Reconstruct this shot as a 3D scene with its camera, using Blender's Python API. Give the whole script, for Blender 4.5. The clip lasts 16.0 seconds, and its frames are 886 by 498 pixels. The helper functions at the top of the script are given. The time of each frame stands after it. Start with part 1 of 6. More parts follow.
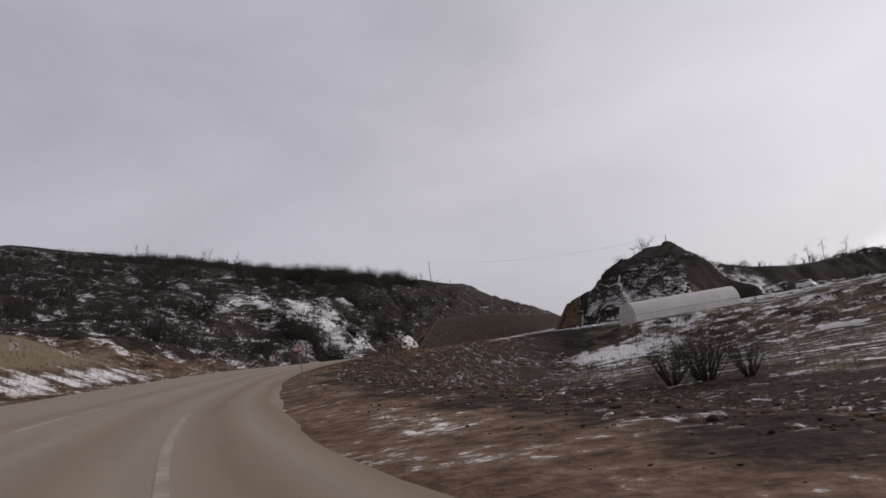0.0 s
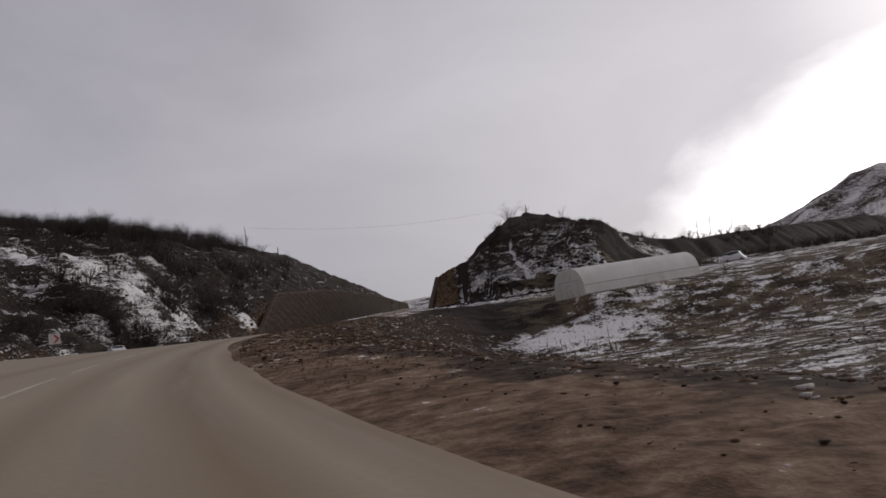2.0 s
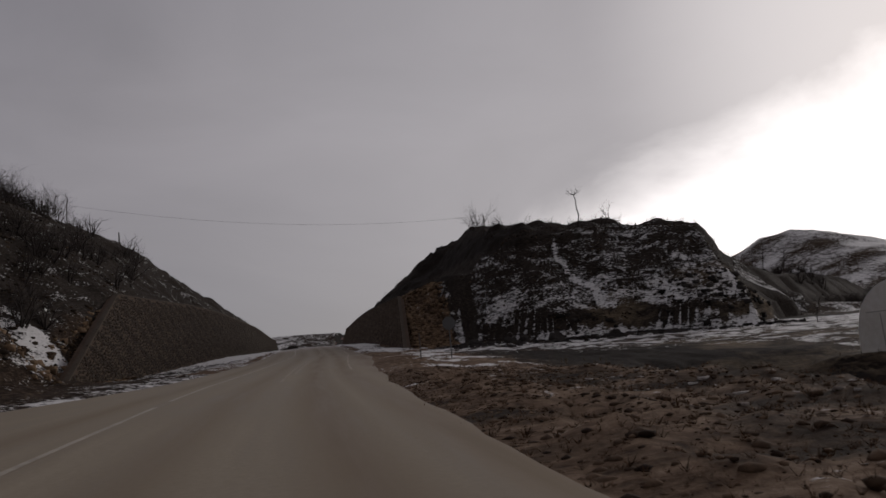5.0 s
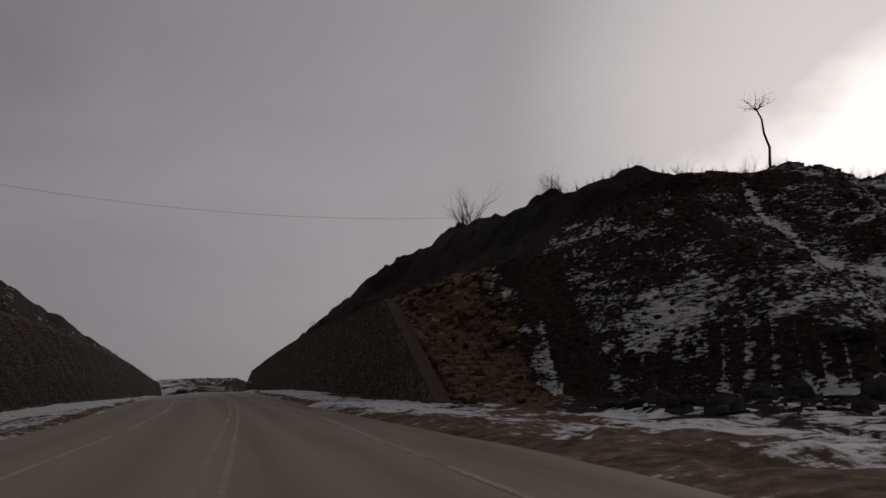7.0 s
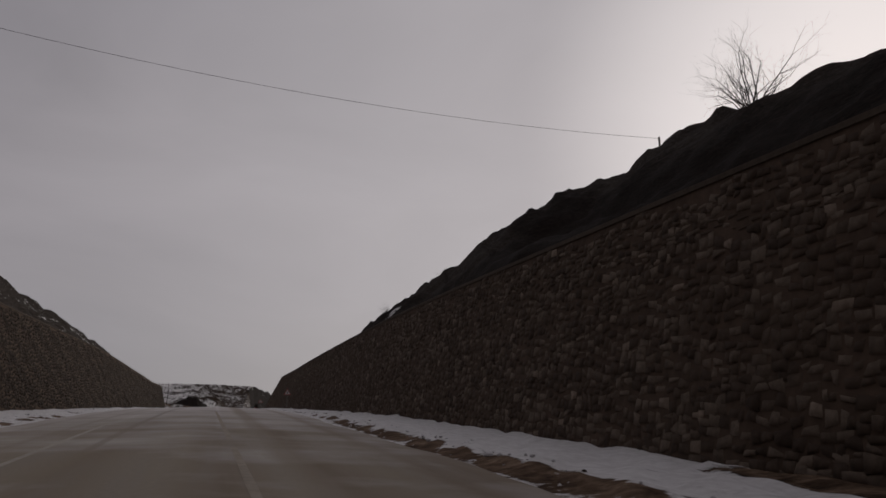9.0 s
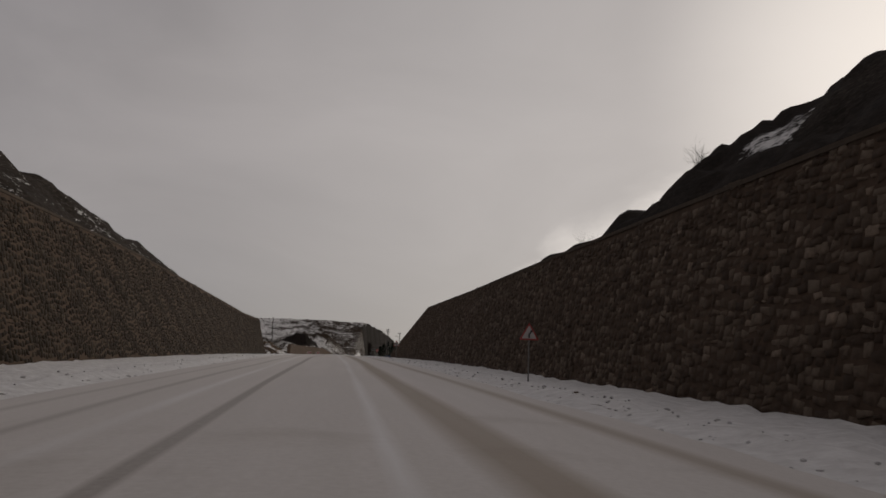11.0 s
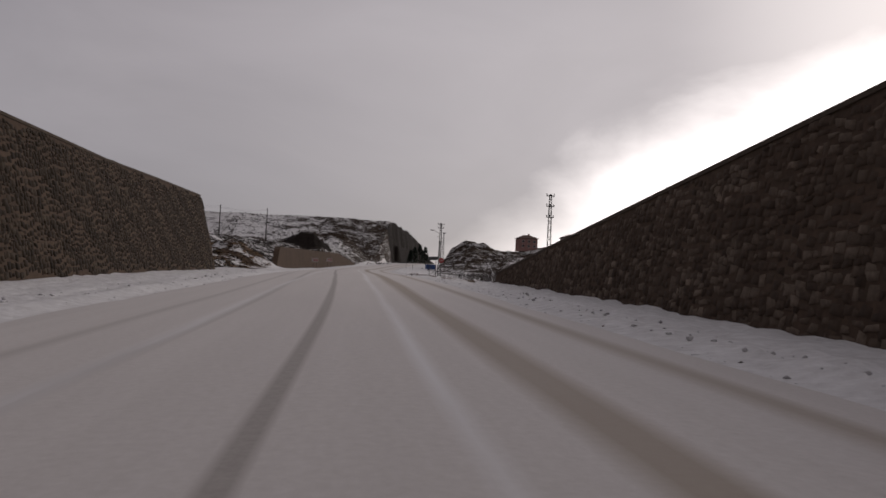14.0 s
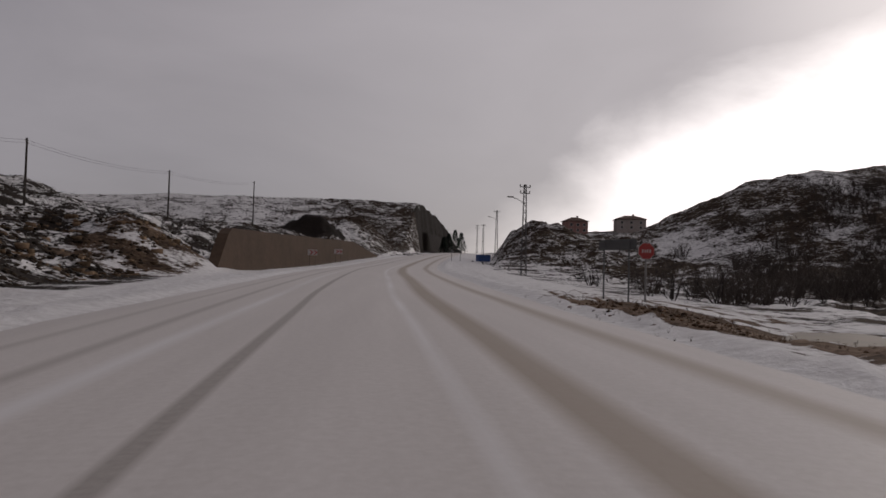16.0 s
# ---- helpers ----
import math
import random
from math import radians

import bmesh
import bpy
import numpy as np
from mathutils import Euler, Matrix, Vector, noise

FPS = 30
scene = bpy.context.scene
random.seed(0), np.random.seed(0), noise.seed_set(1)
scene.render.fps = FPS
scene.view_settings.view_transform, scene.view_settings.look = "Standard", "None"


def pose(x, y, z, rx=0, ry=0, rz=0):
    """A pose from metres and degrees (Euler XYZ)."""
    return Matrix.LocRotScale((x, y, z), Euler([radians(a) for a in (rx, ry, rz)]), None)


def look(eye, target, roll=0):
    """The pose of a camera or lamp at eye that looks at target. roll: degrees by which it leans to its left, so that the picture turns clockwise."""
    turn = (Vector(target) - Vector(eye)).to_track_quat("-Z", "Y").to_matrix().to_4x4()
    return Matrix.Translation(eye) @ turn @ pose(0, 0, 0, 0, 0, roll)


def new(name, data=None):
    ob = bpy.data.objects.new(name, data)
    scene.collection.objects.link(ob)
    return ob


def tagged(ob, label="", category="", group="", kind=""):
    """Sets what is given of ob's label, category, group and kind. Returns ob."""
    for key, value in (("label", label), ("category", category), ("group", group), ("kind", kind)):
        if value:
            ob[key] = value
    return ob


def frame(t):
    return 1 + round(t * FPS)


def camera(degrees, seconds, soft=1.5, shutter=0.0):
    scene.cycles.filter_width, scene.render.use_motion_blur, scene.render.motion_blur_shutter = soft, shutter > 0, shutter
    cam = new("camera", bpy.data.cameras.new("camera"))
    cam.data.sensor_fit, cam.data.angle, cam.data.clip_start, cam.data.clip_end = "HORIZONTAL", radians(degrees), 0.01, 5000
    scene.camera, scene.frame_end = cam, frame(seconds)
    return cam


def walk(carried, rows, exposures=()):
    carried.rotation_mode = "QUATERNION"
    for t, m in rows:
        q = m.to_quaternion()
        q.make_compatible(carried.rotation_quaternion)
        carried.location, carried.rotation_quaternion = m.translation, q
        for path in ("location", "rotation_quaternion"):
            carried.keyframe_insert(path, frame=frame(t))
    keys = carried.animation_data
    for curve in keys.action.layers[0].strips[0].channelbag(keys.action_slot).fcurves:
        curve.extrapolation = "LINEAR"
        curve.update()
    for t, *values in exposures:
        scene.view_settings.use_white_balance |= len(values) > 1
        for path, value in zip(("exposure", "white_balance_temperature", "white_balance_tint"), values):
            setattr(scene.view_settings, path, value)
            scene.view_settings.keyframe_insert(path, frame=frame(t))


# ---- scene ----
# camera: seconds, eye, yaw (left positive), pitch, lean to the left, in degrees
cam = camera(55.9, 16.0, soft=1.6, shutter=0.025)
PATH = [
    (0, 59.27, -1.35, 4.67, 16.79, 10.61, -8.39),
    (0.5, 49.70, 11.57, 5.92, 12.91, 7.84, -7.90),
    (1, 40.96, 25.23, 7.19, 9.12, 7.85, -8.52),
    (1.5, 32.99, 39.56, 8.45, 5.68, 7.90, -8.37),
    (2, 25.98, 53.76, 9.79, 1.99, 7.61, -8.76),
    (2.5, 19.58, 68.30, 11.14, -0.84, 8.18, -8.32),
    (3, 14.19, 83.40, 12.47, -3.86, 7.37, -7.89),
    (3.5, 9.46, 99.46, 13.78, -6.12, 8.30, -6.34),
    (4, 5.69, 115.27, 15.04, -5.45, 10.54, -4.41),
    (4.2, 4.28, 121.61, 15.53, -5.62, 9.49, -4.69),
    (6.5, 0.39, 195.99, 20.27, -16.27, 11.32, -3.84),
    (7, 0.84, 213.56, 21.48, -16.05, 12.60, -3.48),
    (7.5, 1.29, 230.87, 22.68, -15.15, 13.90, -2.32),
    (8, 2.00, 247.85, 23.86, -13.81, 13.84, -0.15),
    (10.5, 0.13, 333.58, 30.43, -14.76, 14.56, 0.23),
    (11, 0.13, 350.92, 31.51, -7.24, 9.95, 2.11),
    (11.5, 0.10, 368.25, 32.56, -3.28, 4.14, 2.87),
    (12, 0.02, 385.56, 33.58, -4.02, 5.20, 3.20),
    (12.5, 0.00, 402.89, 34.57, -4.12, 4.94, 2.80),
    (13, -0.05, 420.22, 35.49, -5.10, 4.79, 2.33),
    (13.5, -0.12, 437.56, 36.36, -5.46, 4.04, 2.40),
    (14, -0.17, 454.89, 37.18, -6.35, 3.35, 2.57),
    (14.5, -0.19, 472.25, 37.96, -6.62, 3.31, 1.59),
    (15, -0.13, 489.65, 38.71, -7.76, 2.82, 0.50),
    (15.5, -0.03, 507.06, 39.44, -5.63, 1.72, 1.22),
    (16, 0.13, 524.51, 40.18, -4.96, 2.49, 1.55),
]


def aimed(x, y, z, yaw, pitch, lean):
    a, b = radians(yaw), radians(pitch)
    ahead = Vector((-math.sin(a) * math.cos(b), math.cos(a) * math.cos(b), math.sin(b)))
    eye = Vector((x, y, z))
    return look(eye, eye + ahead * 10, lean)


EXPOSURE = [(0.0, 0.45, 6450, 12), (1.5, 0.25, 6500, 12), (2.5, 0.06, 6500, 11), (4.0, -0.25, 6550, 11), (6.5, -0.9, 6650, 12), (7.0, -0.85, 6650, 12), (8.0, -0.5, 6700, 12), (10.5, -0.42, 6900, 11), (11.5, -0.25, 7250, 6), (12.5, -0.08, 6980, 12), (14.0, -0.25, 6750, 13), (16.0, -0.42, 6700, 13)]
walk(cam, [(t, aimed(x, y, z, a, b, c)) for t, x, y, z, a, b, c in PATH], EXPOSURE)

# ---- sky and sun: overcast, the sun glowing through cloud to the right of the road ----
SUN_AZ, SUN_EL = radians(47), radians(19)          # clockwise from +y
SUN_DIR = Vector((math.sin(SUN_AZ) * math.cos(SUN_EL), math.cos(SUN_AZ) * math.cos(SUN_EL), math.sin(SUN_EL)))


class Nodes:
    """Short hand for node trees."""

    def __init__(self, tree):
        self.t = tree
        tree.nodes.clear()

    def __call__(self, kind, sets=None, **inputs):
        n = self.t.nodes.new(kind)
        sets = sets or {}
        if "operation" in sets:
            n.operation = sets["operation"]
        if "use_clamp" in sets:
            n.use_clamp = sets["use_clamp"]
        if "clamp" in sets:
            n.clamp = sets["clamp"]
        if "data_type" in sets:
            n.data_type = sets["data_type"]
        if "blend_type" in sets:
            n.blend_type = sets["blend_type"]
        if "layer_name" in sets:
            n.layer_name = sets["layer_name"]
        if "uv_map" in sets:
            n.uv_map = sets["uv_map"]
        for k, v in inputs.items():
            self.put(n, k, v)
        return n

    def put(self, n, key, v):
        key = int(key[1:]) if key[0] == "i" and key[1:].isdigit() else key.replace("_", " ")
        sock = n.inputs[key]
        if isinstance(v, bpy.types.NodeSocket):
            self.t.links.new(v, sock)
        else:
            sock.default_value = v

    def math(self, op, a, b=0.0, c=0.0, clamp=False):
        n = self("ShaderNodeMath", {"operation": op, "use_clamp": clamp})
        for k, v in enumerate((a, b, c)):
            self.put(n, f"i{k}", v)
        return n.outputs[0]

    def ramp(self, fac, stops, mode="LINEAR"):
        n = self("ShaderNodeValToRGB")
        n.color_ramp.interpolation = mode
        e = n.color_ramp.elements
        while len(e) < len(stops):
            e.new(0.5)
        for k, (p, c) in enumerate(stops):
            e[k].position = p
            e[k].color = (c, c, c, 1) if isinstance(c, (int, float)) else (*c, 1)
        self.put(n, "Fac", fac)
        return n.outputs[0]

    def mix(self, fac, a, b, mode="MIX"):
        n = self("ShaderNodeMix", {"data_type": "RGBA", "blend_type": mode})
        for k, v in (("i0", fac), ("i6", a), ("i7", b)):
            if isinstance(v, tuple) and len(v) == 3:
                v = (*v, 1)
            self.put(n, k, v)
        return n.outputs[2]

    def noise(self, vec, scale, detail=4.0, rough=0.55, dist=0.0):
        n = self("ShaderNodeTexNoise", Scale=scale, Detail=detail, Roughness=rough, Distortion=dist)
        if vec is not None:
            self.put(n, "Vector", vec)
        return n.outputs[0]


world = bpy.data.worlds.new("overcast_sky")
scene.world = world
world.use_nodes = True
W = Nodes(world.node_tree)
sky = W("ShaderNodeTexSky")
sky.sky_type, sky.sun_disc, sky.sun_elevation, sky.sun_rotation = "NISHITA", False, SUN_EL, SUN_AZ
tc = W("ShaderNodeTexCoord")
way = tc.outputs["Generated"]
dot = W("ShaderNodeVectorMath", {"operation": "DOT_PRODUCT"}, i0=way, i1=SUN_DIR)
near_sun = dot.outputs["Value"]
sep = W("ShaderNodeSeparateXYZ", Vector=way)
stretch = W("ShaderNodeMapping", Vector=way)
stretch.inputs["Scale"].default_value = (1.0, 1.0, 2.4)
cloud = W.noise(stretch.outputs[0], 2.3, 6.0, 0.55, 0.5)
veil = W.noise(stretch.outputs[0], 0.8, 2.0, 0.5, 0.0)
# a cloud bank with a slanting edge: bright sky below and to the right of it, round the hidden sun
edge = W("ShaderNodeVectorMath", {"operation": "DOT_PRODUCT"}, i0=way, i1=(0.5296, -0.0222, -0.848)).outputs["Value"]
edge = W.math("ADD", W.math("ADD", edge, 0.172), W.math("MULTIPLY", W.math("SUBTRACT", cloud, 0.5), 0.17))
open_sky = W.ramp(edge, [(0.0, 0.0), (0.08, 0.05), (0.13, 0.17), (0.17, 0.5), (0.21, 1.0)])
round_sun = W.ramp(near_sun, [(0.62, 0.0), (0.90, 1.0)])
glow = W.math("MULTIPLY", open_sky, round_sun)
halo = W.ramp(near_sun, [(0.5, 0.0), (0.90, 0.13), (1.0, 0.5)], "EASE")
glow = W.math("MAXIMUM", glow, halo)
grey = W.mix(W.ramp(veil, [(0.35, 0.0), (0.65, 1.0)]), (0.335, 0.325, 0.365), (0.41, 0.388, 0.415))
low = W.ramp(sep.outputs["Z"], [(0.0, 0.95), (0.25, 1.0), (0.8, 0.82)])
base = W.mix(1.0, W.mix(1.0, grey, low, "MULTIPLY"), W.ramp(cloud, [(0.3, 0.88), (0.7, 1.1)]), "MULTIPLY")
bright = W.mix(glow, base, (1.9, 1.82, 1.82))
faint = W.mix(1.0, sky.outputs[0], (0.08, 0.08, 0.08), "MULTIPLY")
col = W.mix(0.10, bright, faint)
bg = W("ShaderNodeBackground", Color=col, Strength=1.0)
out = W("ShaderNodeOutputWorld", Surface=bg.outputs[0])

sun = new("sun", bpy.data.lights.new("sun", "SUN"))
sun.data.energy, sun.data.angle, sun.data.color = 0.7, radians(20), (1.0, 0.96, 0.92)
sun.matrix_world = look(SUN_DIR * 300, (0, 0, 0))

# ---- materials ----
def material(name):
    m = bpy.data.materials.new(name)
    m.use_nodes = True
    n = Nodes(m.node_tree)
    o = n("ShaderNodeOutputMaterial")
    p = n("ShaderNodeBsdfPrincipled")
    m.node_tree.links.new(p.outputs[0], o.inputs[0])
    return m, n, p


def bumped(n, p, height, strength=0.5, distance=0.05):
    b = n("ShaderNodeBump", Strength=strength, Distance=distance, Height=height)
    n.put(p, "Normal", b.outputs[0])


def simple(name, colour, rough=0.7, metal=0.0, grain=6.0, spread=0.18, bump=0.0):
    """A plain material with two scales of variation."""
    m, n, p = material(name)
    pos = n("ShaderNodeTexCoord").outputs["Object"]
    a, b = n.noise(pos, grain, 5.0, 0.6), n.noise(pos, grain * 0.13, 3.0, 0.5)
    f = n.math("ADD", n.math("MULTIPLY", a, 0.6), n.math("MULTIPLY", b, 0.4))
    lo, hi = [tuple(min(1, c * k) for c in colour) for k in (1 - spread, 1 + spread)]
    n.put(p, "Base Color", n.ramp(f, [(0.3, lo), (0.7, hi)]))
    n.put(p, "Roughness", rough)
    n.put(p, "Metallic", metal)
    if rough > 0.65 and not metal:
        p.inputs["Specular IOR Level"].default_value = 0.15
    if bump:
        bumped(n, p, a, bump, 0.02)
    return m


def ground_material():
    """Soil, rock, mud and dry grass under broken snow. Attribute cover: r snow, g brown mud, b dark rock (over 1:
    near-black tone); a dry grass.
    """
    m, n, p = material("winter_ground")
    geo = n("ShaderNodeNewGeometry")
    pos = geo.outputs["Position"]
    tilt = n("ShaderNodeSeparateXYZ", Vector=geo.outputs["True Normal"]).outputs[2]
    steep = n.ramp(tilt, [(0.80, 1.0), (0.95, 0.0)])
    cov = n("ShaderNodeVertexColor", {"layer_name": "cover"})
    rgb = n("ShaderNodeSeparateColor", Color=cov.outputs["Color"])
    squash = n("ShaderNodeMapping", Vector=pos)
    squash.inputs["Scale"].default_value = (0.85, 0.85, 2.8)
    v = squash.outputs[0]
    def laid(scale, detail, rough, dist=0.0):
        """Noise that runs in ledges on steep ground and evenly on the flat."""
        m_ = n("ShaderNodeMix", i0=steep, i2=n.noise(pos, scale * 0.85, detail, rough, dist), i3=n.noise(v, scale, detail, rough, dist))
        return m_.outputs[0]

    fine, mid, big = laid(2.6, 6.0, 0.68), laid(0.42, 6.0, 0.62, 0.4), n.noise(v, 0.05, 4.0, 0.55)
    soil = n.ramp(fine, [(0.32, (0.009, 0.006, 0.005)), (0.5, (0.034, 0.023, 0.016)), (0.68, (0.112, 0.078, 0.054))])
    mud = n.ramp(n.math("ADD", n.math("MULTIPLY", fine, 0.6), n.math("MULTIPLY", mid, 0.4)), [(0.34, (0.028, 0.016, 0.010)), (0.45, (0.095, 0.060, 0.038)), (0.55, (0.182, 0.124, 0.084)), (0.66, (0.30, 0.222, 0.163))])
    rock = n.ramp(fine, [(0.28, (0.010, 0.008, 0.007)), (0.52, (0.034, 0.027, 0.022)), (0.75, (0.10, 0.082, 0.068))])
    straw = n.ramp(fine, [(0.3, (0.085, 0.065, 0.044)), (0.7, (0.24, 0.185, 0.125))])
    c = n.mix(n.ramp(n.math("ADD", rgb.outputs[1], n.math("MULTIPLY", n.math("SUBTRACT", mid, 0.5), 0.9)), [(0.35, 0.0), (0.6, 1.0)]), soil, mud)
    c = n.mix(n.ramp(n.math("ADD", rgb.outputs[2], n.math("MULTIPLY", n.math("SUBTRACT", mid, 0.5), 0.8)), [(0.35, 0.0), (0.65, 1.0)]), c, rock)
    pitch = n.ramp(fine, [(0.3, (0.007, 0.0055, 0.005)), (0.7, (0.027, 0.020, 0.016))])
    c = n.mix(n.ramp(n.math("ADD", n.math("SUBTRACT", rgb.outputs[2], 1.0), n.math("MULTIPLY", n.math("SUBTRACT", mid, 0.5), 0.5)), [(0.1, 0.0), (0.35, 1.0)]), c, pitch)
    c = n.mix(n.ramp(n.math("ADD", cov.outputs["Alpha"], n.math("MULTIPLY", n.math("SUBTRACT", mid, 0.5), 0.8)), [(0.4, 0.0), (0.7, 1.0)]), c, straw)
    f = n.math("ADD", n.math("MULTIPLY", mid, 0.43), n.math("MULTIPLY", fine, 0.47))
    f = n.math("ADD", f, n.math("MULTIPLY", big, 0.10))
    s = n.math("ADD", f, n.math("SUBTRACT", rgb.outputs[0], 1.0))
    snow = n.ramp(s, [(0.0, 0.0), (0.03, 0.65), (0.07, 1.0)])
    white = n.ramp(fine, [(0.3, (0.56, 0.54, 0.525)), (0.7, (0.80, 0.785, 0.775))])
    n.put(p, "Base Color", n.mix(snow, c, white))
    n.put(p, "Roughness", n.ramp(snow, [(0, 0.92), (1, 0.75)]))
    n.put(p, "Specular IOR Level", n.ramp(snow, [(0, 0.06), (1, 0.3)]))
    h = n.math("ADD", n.math("MULTIPLY", mid, 1.0), n.math("MULTIPLY", fine, 0.45))
    bumped(n, p, n.math("ADD", h, n.math("MULTIPLY", snow, 0.25)), 0.7, 0.22)
    return m


def road_material():
    """Salted wet asphalt turning into driven snow. uv: metres across and along."""
    m, n, p = material("driven_road")
    uv = n("ShaderNodeUVMap", {"uv_map": "metres"}).outputs[0]
    xy = n("ShaderNodeSeparateXYZ", Vector=uv)
    d, s = xy.outputs[0], xy.outputs[1]
    longer = n("ShaderNodeMapping", Vector=uv)
    longer.inputs["Scale"].default_value = (1.0, 0.06, 1.0)
    streak = n.noise(longer.outputs[0], 1.3, 5.0, 0.6)
    grit = n.noise(uv, 9.0, 5.0, 0.7)
    patch = n.noise(uv, 0.25, 4.0, 0.55)
    sway = n.math("MULTIPLY", n.math("SUBTRACT", n.noise(longer.outputs[0], 0.35, 2.0, 0.5), 0.5), 0.7)
    dd = n.math("ADD", d, sway)

    def band(at, half, edge, line=None):
        a = n.math("ABSOLUTE", n.math("SUBTRACT", dd if line is None else line, at))
        r = n("ShaderNodeMapRange", {"clamp": True}, Value=a)
        for k, v in (("From Min", half - edge), ("From Max", half + edge), ("To Min", 1.0), ("To Max", 0.0)):
            r.inputs[k].default_value = v
        return r.outputs[0]

    def most(*some):
        r = some[0]
        for o in some[1:]:
            r = n.math("MAXIMUM", r, o)
        return r

    asphalt = n.ramp(n.math("ADD", n.math("MULTIPLY", streak, 0.65), n.math("MULTIPLY", grit, 0.35)),
                     [(0.3, (0.178, 0.138, 0.090)), (0.5, (0.245, 0.198, 0.138)), (0.7, (0.315, 0.264, 0.195))])
    brown = n.mix(most(band(0.95, 0.5, 0.45), band(2.6, 0.5, 0.4), n.math("MULTIPLY", most(band(-1.4, 0.5, 0.4), band(-5.0, 0.5, 0.4), band(5.0, 1.0, 1.0)), 0.6)), asphalt, (0.175, 0.126, 0.076))
    dirty = n.math("MULTIPLY", band(4.9, 1.1, 1.0), n("ShaderNodeMapRange", {"clamp": True}, Value=s, From_Min=170.0, From_Max=215.0).outputs[0])
    brown = n.mix(n.math("MULTIPLY", dirty, n.ramp(n.math("ADD", n.math("MULTIPLY", patch, 0.5), n.math("MULTIPLY", streak, 0.5)), [(0.35, 0.45), (0.6, 1.0)])), brown, (0.150, 0.104, 0.066))
    snow = n.ramp(n.math("ADD", n.math("MULTIPLY", streak, 0.5), n.math("MULTIPLY", grit, 0.5)),
                  [(0.3, (0.53, 0.49, 0.455)), (0.7, (0.69, 0.65, 0.62))])
    way_off = n.math("DIVIDE", n.math("SUBTRACT", s, 492.0), 46.0)
    swing = n.math("MULTIPLY", n.math("EXPONENT", n.math("MULTIPLY", n.math("MULTIPLY", way_off, way_off), -1.0)), 1.15)
    left = n.math("SUBTRACT", dd, swing)
    dark = most(n.math("MULTIPLY", band(-1.75, 0.12, 0.05, left), 0.8), n.math("MULTIPLY", band(-3.85, 0.12, 0.09, left), 0.55), n.math("MULTIPLY", band(-5.2, 0.12, 0.1, left), 0.4))
    snow = n.mix(n.math("MULTIPLY", dark, n.ramp(grit, [(0.2, 0.5), (0.6, 0.95)])), snow, (0.27, 0.238, 0.21))
    tan = most(n.math("MULTIPLY", band(2.15, 0.34, 0.16), 1.0), n.math("MULTIPLY", band(4.45, 0.26, 0.18), 0.85))
    snow = n.mix(n.math("MULTIPLY", tan, 0.75), snow, (0.30, 0.235, 0.168))
    ridge = most(band(0.95, 0.10, 0.09), n.math("MULTIPLY", band(-2.85, 0.12, 0.10), 0.8))
    snow = n.mix(n.math("MULTIPLY", ridge, n.ramp(streak, [(0.35, 0.35), (0.6, 0.95)])), snow, (0.76, 0.74, 0.73))
    cover = n.math("ADD", n("ShaderNodeMapRange", {"clamp": True}, Value=s, From_Min=285.0, From_Max=425.0, To_Min=0.0, To_Max=1.25).outputs[0],
                   n.math("MULTIPLY", n.math("SUBTRACT", patch, 0.5), 0.9))
    c = n.mix(n.ramp(cover, [(0.2, 0.0), (0.75, 1.0)]), brown, snow)
    n.put(p, "Base Color", c)
    n.put(p, "Roughness", n.ramp(streak, [(0.3, 0.55), (0.7, 0.8)]))
    p.inputs["Specular IOR Level"].default_value = 0.3
    bumped(n, p, n.math("ADD", grit, streak), 0.15, 0.015)
    return m


def stone_material(name, lo, mid, hi, grime):
    """Rubble masonry: each stone its own tone."""
    m, n, p = material(name)
    g = n("ShaderNodeNewGeometry")
    info = n("ShaderNodeObjectInfo")
    pick = n.math("FRACT", n.math("ADD", g.outputs["Random Per Island"], info.outputs["Random"]))
    pos = g.outputs["Position"]
    tone = n.ramp(pick, [(0.0, lo), (0.45, mid), (0.8, hi), (0.96, hi), (1.0, tuple(c * 1.6 for c in hi))])
    a, b = n.noise(pos, 5.0, 6.0, 0.65), n.noise(pos, 0.35, 4.0, 0.55)
    c = n.mix(1.0, tone, n.ramp(a, [(0.25, 0.62), (0.75, 1.25)]), "MULTIPLY")
    c = n.mix(n.ramp(b, [(0.45, 0.0), (0.7, 0.75)]), c, grime)
    n.put(p, "Base Color", c)
    n.put(p, "Roughness", 0.9)
    p.inputs["Specular IOR Level"].default_value = 0.12
    bumped(n, p, a, 0.6, 0.03)
    return m


def film_material():
    """Milky polythene that lets daylight through, dusty in patches."""
    m, n, p = material("milky_greenhouse_film")
    pos = n("ShaderNodeTexCoord").outputs["Object"]
    a, b = n.noise(pos, 3.0, 5.0, 0.6), n.noise(pos, 0.35, 3.0, 0.5)
    tone = n.ramp(n.math("ADD", n.math("MULTIPLY", a, 0.5), n.math("MULTIPLY", b, 0.5)), [(0.35, (0.74, 0.71, 0.66)), (0.65, (0.90, 0.885, 0.86))])
    n.put(p, "Base Color", tone)
    n.put(p, "Roughness", 0.4)
    thin = n("ShaderNodeBsdfTranslucent", Color=tone)
    both = n("ShaderNodeMixShader", i0=0.45, i1=p.outputs[0], i2=thin.outputs[0])
    out_node = [q for q in m.node_tree.nodes if q.bl_idname == "ShaderNodeOutputMaterial"][0]
    m.node_tree.links.new(both.outputs[0], out_node.inputs[0])
    bumped(n, p, b, 0.4, 0.06)
    return m


